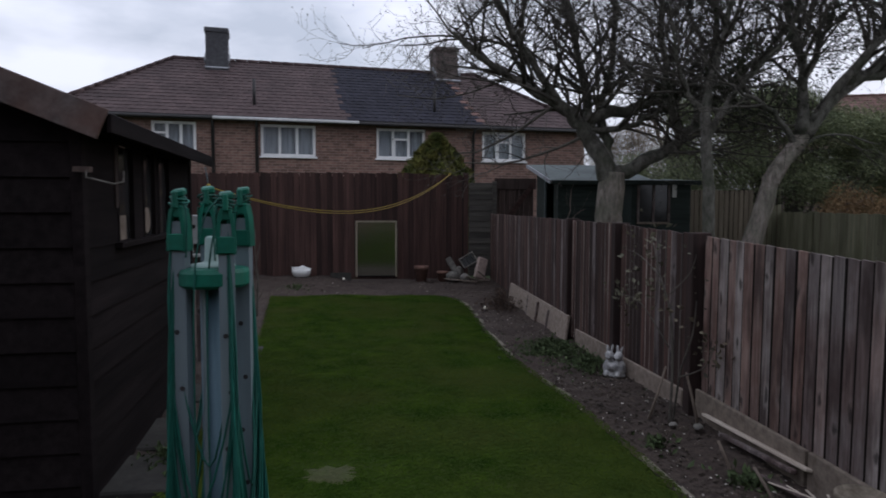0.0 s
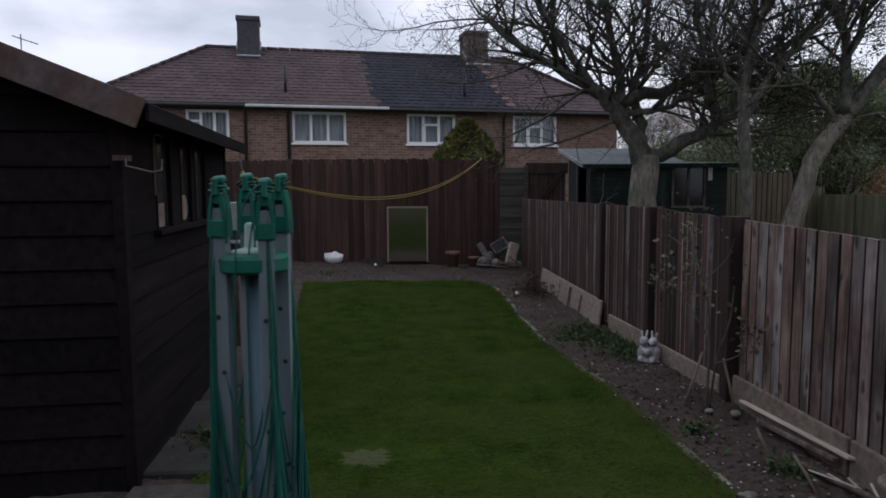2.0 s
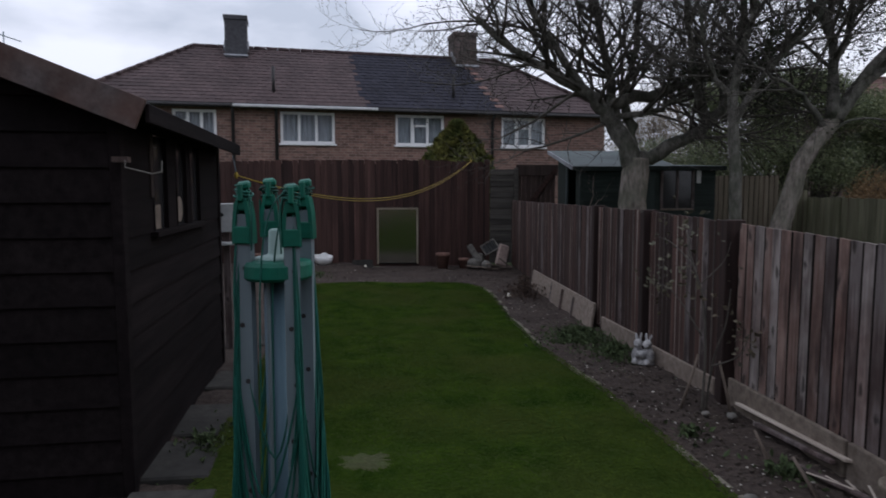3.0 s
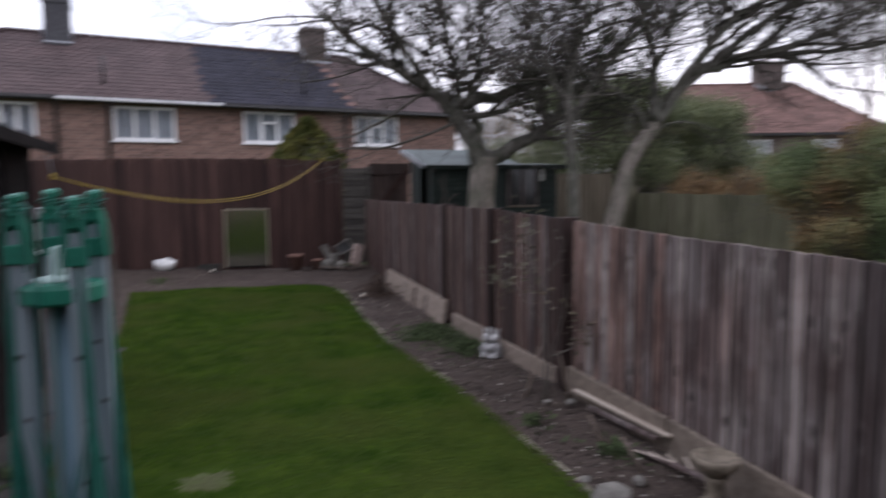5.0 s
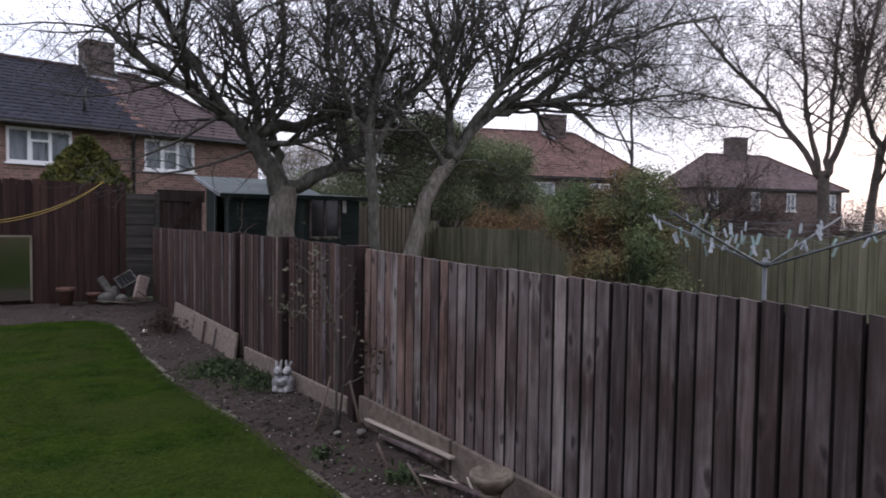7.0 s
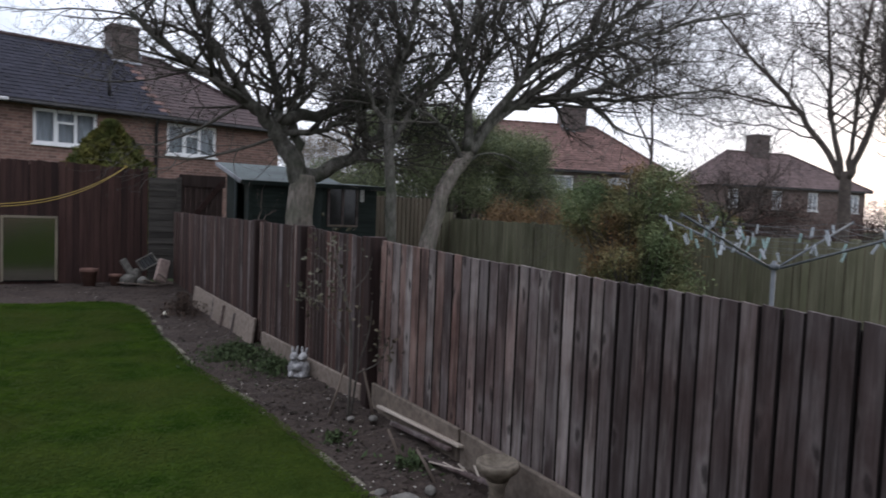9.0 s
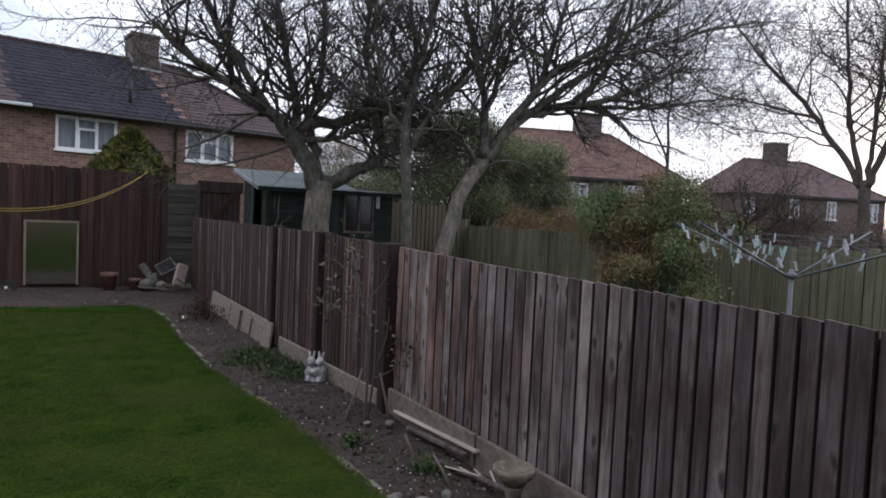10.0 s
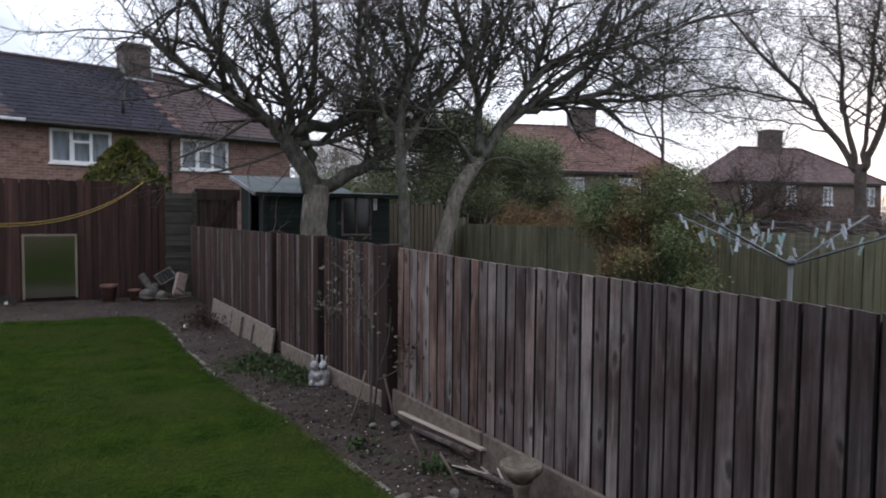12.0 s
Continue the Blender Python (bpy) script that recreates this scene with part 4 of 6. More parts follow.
def roof_slope(house, x_low, x_high, run, z_low, z_high, m, bands, seed):
    """Tiles over a slope whose lower edge spans x_low and upper edge x_high. bands: (x at the eave, x at the ridge, material)."""
    rng = random.Random(seed)
    length, courses = math.hypot(run, z_high - z_low), max(4, round(math.hypot(run, z_high - z_low) / 0.235))
    pitch = math.atan2(z_high - z_low, run)
    packs = {}
    for c in range(courses):
        f0, f1 = c / courses, (c + 1.12) / courses
        a, b = x_low[0] + (x_high[0] - x_low[0]) * f0, x_low[1] + (x_high[1] - x_low[1]) * f0
        n = max(1, round((b - a) / 0.30))
        for k in range(n):
            x0, x1 = a + (b - a) * k / n, a + (b - a) * (k + 1) / n - 0.008
            mid = (x0 + x1) / 2
            pick = next((w for e, r, w in bands if mid < e + (r - e) * f0), bands[-1][2])
            verts, faces = packs.setdefault(pick.name, ([], []))
            j, u0, u1, lift = len(verts), f0 * length, min(f1 * length, length + 0.02), rng.uniform(0, 0.004)
            for x, u, h in ((x0, u0, 0.024), (mid - 0.05, u0, 0.024), (mid + 0.02, u0, 0.031), (x1, u0, 0.027), (x0, u1, 0.008), (mid - 0.05, u1, 0.008), (mid + 0.02, u1, 0.015), (x1, u1, 0.011)):
                y, z = u * math.cos(pitch) - (h + lift) * math.sin(pitch), z_low + u * math.sin(pitch) + (h + lift) * math.cos(pitch)
                verts.append(tuple(m @ Vector((x, y, z))))
            for x, h in ((x0, 0.0), (x1, 0.0)):
                verts.append(tuple(m @ Vector((x, u0 * math.cos(pitch), z_low + u0 * math.sin(pitch)))))
            faces += [(j, j + 1, j + 5, j + 4), (j + 1, j + 2, j + 6, j + 5), (j + 2, j + 3, j + 7, j + 6), (j + 8, j + 9, j + 3, j + 2, j + 1, j)]
    for key, (verts, faces) in packs.items():
        me = bpy.data.meshes.new("roof_tiles")
        me.from_pydata(verts, [], faces)
        me.materials.append(bpy.data.materials[key])
        ob = new("roof_tiles", me)
        ob.parent = house
        ob["kind"] = "stuff"


def chimney(house, x, y, w, d, z0, z1, material, label):
    bm = box(x - w / 2, y - d / 2, z0, x + w / 2, y + d / 2, z1 - 0.16)
    stack = part("chimney", bm, material, house, label)
    part("chimney_cap", box(x - w / 2 - 0.035, y - d / 2 - 0.035, z1 - 0.16, x + w / 2 + 0.035, y + d / 2 + 0.035, z1, bevel=0.02), material, stack)
    return stack


def house(at, x0, x1, ridge0, ridge1, depth, eave, top, windows, bands, label, seed, z_floor=-0.2, wall=None):
    h = thing("house", label, "house", at)
    wall = wall or M_brick
    part("wall", wall_with_holes(x0, x1, z_floor, eave, [w[:4] for w in windows]), wall, h, "brown brick wall")
    for a in (x0, x1 - 0.25):
        part("wall", box(a, 0.25, z_floor, a + 0.25, depth - 0.25, eave - 0.003), wall, h)
    part("wall", box(x0, depth - 0.25, z_floor, x1, depth, eave), wall, h)
    for w in windows:
        window_part(h, *w)
    over, mid = 0.32, depth / 2
    bm = bmesh.new()
    base = [bm.verts.new(p) for p in ((x0 - over, -over, eave), (x1 + over, -over, eave), (x1 + over, depth + over, eave), (x0 - over, depth + over, eave))]
    up = [bm.verts.new((ridge0, mid, top)), bm.verts.new((ridge1, mid, top))]
    for f in ((base[0], base[1], up[1], up[0]), (base[2], base[3], up[0], up[1]), (base[1], base[2], up[1]), (base[3], base[0], up[0]), base[::-1]):
        bm.faces.new(f)
    part("roof", bm, M_tile_brown, h, "hipped roof of dark tiles")
    part("fascia", box(x0 - over, -over - 0.01, eave - 0.12, x1 + over, -over + 0.02, eave + 0.02), M_pipe, h)
    run = mid + over
    roof_slope(h, (x0 - over, x1 + over), (ridge0, ridge1), run, eave, top, pose(0, -over, 0), bands, seed)
    # hip ends
    hip = Matrix.Translation((x0 - over, depth + over, 0)) @ pose(0, 0, 0, 0, 0, -90)
    roof_slope(h, (0, depth + 2 * over), (mid + over, mid + over), ridge0 - x0 + over, eave, top, hip, bands[:1], seed + 1)
    hip = Matrix.Translation((x1 + over, -over, 0)) @ pose(0, 0, 0, 0, 0, 90)
    roof_slope(h, (0, depth + 2 * over), (mid + over, mid + over), x1 + over - ridge1, eave, top, hip, bands[-1:], seed + 2)
    for a, b in (((ridge0, mid, top), (ridge1, mid, top)), ((x0 - over, -over, eave), (ridge0, mid, top)), ((x1 + over, -over, eave), (ridge1, mid, top))):
        a, b = Vector(a) + Vector((0, 0, 0.03)), Vector(b) + Vector((0, 0, 0.03))
        n = max(3, int((b - a).length / 0.4))
        for k in range(n):
            tube_part("ridge_tile", [([a + (b - a) * (k / n), a + (b - a) * ((k + 0.97) / n)], [0.085, 0.075], 8)], bands[0][2], h)
    return h


terrace = house(pose(0, 21.88, 0, 0, 0, 11.1), -9.4, 7.45, -6.45, 4.45, 6.6, 4.08, 6.42,
                [(-6.75, -5.5, 2.94, 3.92, 3, (0,)), (-3.62, -1.95, 2.94, 3.92, 3, ()), (0.0, 1.62, 2.94, 3.92, 3, (1,)), (3.62, 5.2, 2.94, 3.92, 3, (1,))],
                [(-0.95, -1.15, M_tile_brown), (3.45, 3.1, M_tile_black), (3.62, 3.25, M_tile_red), (99, 99, M_tile_brown)],
                "brown brick terrace of houses with a dark tiled hipped roof", 31)
chimney(terrace, -5.0, 3.0, 0.72, 0.9, 5.6, 7.38, M_render_grey, "dark rendered chimney stack")
chimney(terrace, 3.15, 3.2, 0.86, 0.9, 5.7, 7.32, M_brick_grey, "sooty brick chimney stack")
for x, w in ((-5.0, 0.72), (3.15, 0.86)):
    fl = part("flashing", box(-w / 2 - 0.03, -0.02, 0, w / 2 + 0.03, 0.02, 0.10), M_lead, terrace, "pale lead flashing")
    fl.matrix_local = pose(x, 2.52, 6.02, -40)
    for sx in (-1, 1):
        fl = part("flashing", box(-0.02, -0.3, 0.0, 0.02, 0.35, 0.12), M_lead, terrace)
        fl.matrix_local = pose(x + sx * (w / 2 + 0.03), 2.85, 6.35, 33)
part("gutter", box(-5.0, -0.43, 3.98, -0.62, -0.33, 4.07, bevel=0.02), M_gutter, terrace, "pale plastic gutter")
part("gutter", box(-9.6, -0.42, 3.98, -5.02, -0.33, 4.06, bevel=0.02), M_pipe, terrace)
part("gutter", box(-0.6, -0.42, 3.96, 7.7, -0.33, 4.04, bevel=0.02), M_pipe, terrace)
for x in (-5.02, -3.74, 3.28):
    tube_part("drain_pipe", [([Vector((x, -0.06, -0.2)), Vector((x, -0.06, 3.75)), Vector((x, -0.3, 4.0))], [0.05] * 3, 8)], M_pipe, terrace)
for x in (-3.8, 2.05):
    tube_part("vent_pipe", [([Vector((x, 0.4, 4.5)), Vector((x, 0.4, 5.35))], [0.05] * 2, 8)], M_pipe, terrace)

h3 = house(pose(30.8, 26.4, 0, 0, 0, -18), -12.2, 0, -9.0, -3.1, 6.6, 4.05, 6.95,
           [(-7.1, -5.7, 2.75, 3.75, 3, (1,)), (-10.9, -9.5, 2.75, 3.75, 3, (1,)), (-3.6, -2.3, 2.75, 3.75, 2, ())],
           [(99, 99, M_tile_red)], "brown brick house with a red-brown hipped roof", 51, wall=M_brick_far)
chimney(h3, -4.6, 3.2, 1.5, 0.9, 6.2, 8.0, M_brick_grey, "brick chimney stack")
fl = part("flashing", box(-0.75, -0.02, 0, 0.2, 0.02, 0.16), M_lead, h3, "pale lead flashing")
fl.matrix_local = pose(-4.75, 2.7, 6.55, -42, 20)
h4 = house(pose(38.3, 28.1, 0, 0, 0, -16), 0, 11.6, 2.1, 7.3, 5.4, 4.0, 6.5,
           [(x, x + w, 2.5, 3.75, 2, ()) for x, w in ((0.45, 0.8), (3.85, 0.8), (6.8, 0.8), (10.2, 0.9))],
           [(99, 99, M_tile_mid)], "brown brick house with a hipped roof and chimney", 61, wall=M_brick_far)
chimney(h4, 4.6, 2.6, 1.3, 0.95, 5.9, 7.75, M_brick_grey, "brick chimney stack")

# added out of view: a brick wall and roof that block sky light, and a boundary past the shed
sky_blocker = thing("house", "unseen brick wall and roof added to block sky light", "house", pose(0, -6.5, 0))
part("wall", box(-9, -0.3, -0.2, 9, 0, 5.2), M_brick, sky_blocker)
ob = part("roof", box(-9.4, -4.5, 0, 9.4, 0.45, 0.12), M_tile_brown, sky_blocker)
ob.matrix_local = pose(0, 0, 5.15, -33)
side = tagged(new("fence_unseen_left"), "unseen dark close-boarded fence added behind the shed", "fence", kind="structure")
fence_run(side, [(-4.3, -6.2, 1.75), (-4.3, 13.2, 1.8)], 0.105, rear_meshes, random.Random(8), -0.1, 0.01, 2.5)
part("back_board", box(-4.315, -6.2, -0.1, -4.305, 13.2, 1.7), M_gap_shade, side)


# ---- trees ----
def grow(rng, lines, tips, p, d, length, r, level, last, pull):
    n = max(3, int(length / (0.28 if level < 2 else 0.16)))
    pts, radii = [p], [r]
    wander = 0.10 + 0.06 * level
    for i in range(n):
        d = (d + Vector((rng.gauss(0, wander), rng.gauss(0, wander), rng.gauss(0, wander) + pull))).normalized()
        p = p + d * (length / n)
        pts.append(p)
        radii.append(r * (1 - 0.72 * (i + 1) / n))
    lines[min(level, 2)].append((pts, radii, 6 if r > 0.03 else (4 if r > 0.012 else 3)))
    if level >= last:
        tips.append(pts[-1])
        tips.append(pts[len(pts) // 2])
        return
    shoot(rng, lines, tips, pts, radii, level, last, pull, max(3, int(length * (4.8 if level < 2 else 6.5))))


def shoot(rng, lines, tips, pts, radii, level, last, pull, count, start=0.2):
    """Side branches along a limb."""
    for k in range(count):
        f = start + (1 - start) * (k + rng.random()) / count
        i = min(int(f * (len(pts) - 1)), len(pts) - 2)
        q = pts[i].lerp(pts[i + 1], f * (len(pts) - 1) - i)
        d = (pts[i + 1] - pts[i]).normalized()
        side = d.orthogonal().normalized()
        side = Matrix.Rotation(rng.uniform(0, 6.283), 3, d) @ side
        d2 = (d * rng.uniform(0.35, 1.1) + side * rng.uniform(0.6, 1.1) + Vector((0, 0, 0.12))).normalized()
        size = {0: rng.uniform(0.9, 2.2), 1: rng.uniform(0.45, 1.2), 2: rng.uniform(0.22, 0.6)}[min(level, 2)]
        r2 = min(radii[i] * 0.55, {0: 0.032, 1: 0.012, 2: 0.0055}[min(level, 2)])
        grow(rng, lines, tips, q, d2, size * SIZE[0], max(r2, 0.0035) * SIZE[1], level + 1, last, pull)


SIZE = [1.0, 1.0]


def tree(name, label, limbs, seed, last=3, pull=0.05, bark=None, twig=None, scale=1.0, thick=1.0, density=1.0, bud=0.016, trunk_bark=None):
    """limbs: (points, first radius, last radius, side shoots); the first limb is the trunk."""
    rng = random.Random(seed)
    SIZE[0], SIZE[1] = scale, thick
    t = thing(name, label, "tree")
    lines, tips, bark, twig = [[], [], []], [], bark or M_bark, twig or M_twig
    for k, (points, r0, r1, shoots) in enumerate(limbs):
        pts = smooth_line(points, 5)
        for i, p in enumerate(pts[1:-1], 1):
            pts[i] = p + Vector((rng.gauss(0, 0.02), rng.gauss(0, 0.02), rng.gauss(0, 0.02))) * (scale if k else 0.25)
        n = len(pts)
        radii = [r0 + (r1 - r0) * i / (n - 1) for i in range(n)]
        if k == 0:
            radii[0], radii[1] = r0 * 1.35, r0 * 1.1
        tube_part("trunk" if k == 0 else "limb", [(pts, [r * rng.uniform(0.95, 1.06) for r in radii], 14)], (trunk_bark or bark) if k == 0 else bark, t)
        if shoots:
            shoot(rng, lines, tips, pts, radii, 0, last, pull, int(shoots * density), 0.25)
    for line in lines[0] + lines[1]:
        tube_part("branch", [line], twig, t)
    tube_part("twigs", lines[2], twig, t, "dense fine bare twigs")["kind"] = "stuff"
    buds = new("buds", leaves(rng, [p for p in tips for _ in range(2)], bud, "buds", twig, 1.6))
    buds.parent, buds["kind"] = t, "stuff"
    return t


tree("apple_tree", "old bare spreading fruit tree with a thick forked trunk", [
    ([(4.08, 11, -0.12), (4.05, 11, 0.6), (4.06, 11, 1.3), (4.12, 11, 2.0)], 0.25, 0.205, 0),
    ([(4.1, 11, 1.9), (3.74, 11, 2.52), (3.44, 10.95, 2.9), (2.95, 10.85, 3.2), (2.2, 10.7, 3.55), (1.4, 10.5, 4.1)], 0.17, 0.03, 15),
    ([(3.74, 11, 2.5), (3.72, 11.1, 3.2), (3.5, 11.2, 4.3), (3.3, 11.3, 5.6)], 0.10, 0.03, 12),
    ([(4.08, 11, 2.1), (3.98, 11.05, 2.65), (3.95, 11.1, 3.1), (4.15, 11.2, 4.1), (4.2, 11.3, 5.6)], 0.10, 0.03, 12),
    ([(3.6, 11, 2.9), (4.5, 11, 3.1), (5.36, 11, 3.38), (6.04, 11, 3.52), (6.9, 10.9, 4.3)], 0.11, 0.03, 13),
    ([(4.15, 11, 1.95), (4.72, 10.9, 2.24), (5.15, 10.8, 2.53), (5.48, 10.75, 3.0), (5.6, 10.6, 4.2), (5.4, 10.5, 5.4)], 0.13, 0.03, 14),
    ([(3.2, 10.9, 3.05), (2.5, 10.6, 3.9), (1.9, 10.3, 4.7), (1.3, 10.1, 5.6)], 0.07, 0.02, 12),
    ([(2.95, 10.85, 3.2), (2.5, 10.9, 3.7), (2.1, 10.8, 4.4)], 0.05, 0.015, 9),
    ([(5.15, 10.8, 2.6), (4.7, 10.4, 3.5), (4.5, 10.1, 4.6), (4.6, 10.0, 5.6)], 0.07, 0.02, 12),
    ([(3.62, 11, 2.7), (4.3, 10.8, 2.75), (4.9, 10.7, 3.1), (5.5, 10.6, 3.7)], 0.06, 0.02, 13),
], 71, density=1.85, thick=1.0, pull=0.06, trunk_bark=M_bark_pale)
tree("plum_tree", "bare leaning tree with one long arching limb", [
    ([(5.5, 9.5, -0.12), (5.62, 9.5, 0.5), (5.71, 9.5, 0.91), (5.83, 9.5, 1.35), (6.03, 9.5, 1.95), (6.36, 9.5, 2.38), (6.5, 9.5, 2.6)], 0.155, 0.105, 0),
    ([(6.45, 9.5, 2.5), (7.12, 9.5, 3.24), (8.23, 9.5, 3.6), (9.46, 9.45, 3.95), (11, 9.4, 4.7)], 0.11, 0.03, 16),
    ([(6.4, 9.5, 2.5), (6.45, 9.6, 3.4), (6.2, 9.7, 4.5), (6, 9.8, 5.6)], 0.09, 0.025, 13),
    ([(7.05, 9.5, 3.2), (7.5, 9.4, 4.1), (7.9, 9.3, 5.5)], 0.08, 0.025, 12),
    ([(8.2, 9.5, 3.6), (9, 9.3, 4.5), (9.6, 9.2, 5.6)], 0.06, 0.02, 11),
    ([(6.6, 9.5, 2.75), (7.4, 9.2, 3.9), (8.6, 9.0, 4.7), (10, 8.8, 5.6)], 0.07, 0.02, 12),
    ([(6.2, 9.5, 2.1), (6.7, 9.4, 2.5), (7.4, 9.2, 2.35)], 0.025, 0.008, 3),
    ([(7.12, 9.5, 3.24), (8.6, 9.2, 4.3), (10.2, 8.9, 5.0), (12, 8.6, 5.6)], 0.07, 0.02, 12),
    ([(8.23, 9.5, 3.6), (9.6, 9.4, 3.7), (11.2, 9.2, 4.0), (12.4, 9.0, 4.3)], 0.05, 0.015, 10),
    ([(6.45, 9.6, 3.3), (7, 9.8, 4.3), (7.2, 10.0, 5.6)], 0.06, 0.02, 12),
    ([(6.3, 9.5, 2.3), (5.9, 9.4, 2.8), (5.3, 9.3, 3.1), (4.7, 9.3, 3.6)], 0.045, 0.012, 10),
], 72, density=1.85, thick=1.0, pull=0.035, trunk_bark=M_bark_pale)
tree("slim_tree", "slim dark bare tree with upright branches", [
    ([(5.09, 9.5, -0.12), (5.06, 9.5, 0.9), (5.01, 9.5, 1.9), (4.95, 9.5, 2.76), (5.05, 9.5, 3.4)], 0.10, 0.06, 0),
    ([(5.05, 9.5, 3.3), (5.23, 9.5, 4.2), (5.43, 9.5, 5.6)], 0.06, 0.02, 13),
    ([(4.98, 9.5, 2.4), (5.43, 9.4, 3.2), (6.03, 9.3, 3.9), (6.43, 9.2, 5.0)], 0.05, 0.015, 10),
    ([(4.98, 9.5, 2.7), (4.53, 9.5, 3.4), (4.33, 9.4, 4.6)], 0.05, 0.015, 10),
], 73, density=1.4, thick=1.0, pull=0.03)
tree("bare_tree", "tall bare tree standing before far houses", [
    ([(20, 10.6, -0.12), (20, 10.6, 1.6), (20, 10.65, 3.1)], 0.168, 0.15, 0),
    ([(20, 10.75, 2.9), (20, 11.6, 4.2), (19.8, 12.8, 5.8), (19.6, 14.0, 7.2), (19.5, 15, 8.6)], 0.098, 0.03, 11),
    ([(20, 10.7, 2.9), (20, 11.1, 4.4), (20.1, 11.4, 6.4), (20, 11.6, 9.0)], 0.091, 0.03, 10),
    ([(20, 10.6, 2.9), (20, 10.1, 4.2), (20, 9.5, 6.6), (20, 9.2, 9.5)], 0.112, 0.03, 10),
    ([(20, 10.6, 2.9), (20, 10.5, 4.4), (20, 10.4, 6.6), (20, 10.2, 9.0)], 0.077, 0.03, 10),
    ([(19.9, 12.2, 5.0), (19.6, 13.8, 5.6), (19.4, 15.6, 6.2), (19.4, 17.0, 7.4)], 0.042, 0.02, 11),
    ([(19.9, 11.4, 4.0), (19.7, 13.0, 4.6), (19.4, 14.8, 4.9)], 0.028, 0.015, 9),
], 74, bark=M_bark_far, twig=M_bark_far, scale=1.35, thick=0.95, density=1.9, bud=0.025, pull=0.02)
tree("bare_tree", "bare tree with slender stems behind a garden hedge", [
    ([(25, 11.85, -0.12), (25, 11.65, 2.2), (25, 11.4, 4.2)], 0.17, 0.13, 0),
    ([(25, 11.4, 4.0), (25, 10.6, 6.4), (25, 10.2, 9.5)], 0.11, 0.03, 12),
    ([(25, 11.4, 4.0), (25, 12.1, 6.2), (25, 12.5, 9.5)], 0.11, 0.03, 12),
    ([(25, 11.6, 2.6), (25, 11.0, 4.2), (25, 10.1, 5.6)], 0.07, 0.02, 9),
], 75, bark=M_bark_far, twig=M_bark_far, scale=1.7, thick=1.25, density=1.3, bud=0.03)
tree("bare_tree", "slender bare tree far behind gardens", [
    ([(22.5, 20.2, -0.12), (22.5, 20.1, 3), (22.4, 20.0, 5)], 0.09, 0.06, 0),
    ([(22.4, 20.0, 5), (22.4, 20.0, 8), (22.5, 19.8, 12)], 0.06, 0.02, 16),
    ([(22.4, 20.0, 4.2), (22.0, 21.0, 7), (21.6, 21.5, 11)], 0.05, 0.02, 15),
], 76, bark=M_bark_far, twig=M_bark_far, scale=1.5, thick=0.8, pull=0.04, bud=0.025)
tree("bare_tree", "pale twiggy tree far behind the sheds", [
    ([(12.3, 27, -0.12), (12.3, 27, 1.5), (12.4, 27, 2.6)], 0.2, 0.15, 0),
    ([(12.4, 27, 2.4), (11.6, 27, 4.2), (11.0, 27, 6.0)], 0.12, 0.03, 14),
    ([(12.4, 27, 2.4), (12.9, 27, 4.2), (13.6, 27, 6.2)], 0.12, 0.03, 14),
], 77, bark=M_bark_far, twig=M_bark_far, scale=1.5, thick=1.3, bud=0.03)


# ---- evergreen bushes ----
def bush(name, label, lobes, count, size, material, seed, long=1.8, stems_each=5, hollow=0.55, fuzz=0.0):
    """lobes: (x, y, z, radius across, radius upright)."""
    rng = random.Random(seed)
    b = thing(name, label, "bush")
    spots, total = [], sum(l[3] ** 2 * l[4] for l in lobes)
    for x, y, z, r, h in lobes:
        for _ in range(int(count * r * r * h / total)):
            v = Vector((rng.gauss(0, 1), rng.gauss(0, 1), rng.gauss(0, 1))).normalized()
            f = hollow + (1 - hollow) * rng.random() ** 0.7
            f *= 1 + 0.22 * noise.noise(v * 2.3 + Vector((x, y, z))) + 0.12 * noise.noise(v * 6 + Vector((z, x, y)))
            stray = Vector((rng.gauss(0, r), rng.gauss(0, r), rng.gauss(0, h))) * fuzz
            spots.append(Vector((x + v.x * r * f, y + v.y * r * f, z + v.z * h * f)) + stray)
    ob = new("foliage", leaves(rng, spots, size, "foliage", material, long))
    ob.parent, ob["kind"] = b, "stuff"
    stems = []
    cx, cy = sum(l[0] for l in lobes) / len(lobes), sum(l[1] for l in lobes) / len(lobes)
    for x, y, z, r, h in lobes:
        for _ in range(stems_each):
            end = Vector((x + rng.gauss(0, r * 0.35), y + rng.gauss(0, r * 0.35), z + h * rng.uniform(0.1, 0.7)))
            foot = Vector((cx + rng.gauss(0, 0.08), cy + rng.gauss(0, 0.08), -0.12))
            stems.append((smooth_line([foot, foot.lerp(end, 0.5) + Vector((0, 0, 0.1)), end], 4), [0.018 - 0.0015 * i for i in range(9)], 5))
    for line in stems:
        tube_part("stem", [line], M_twig, b)
    return b


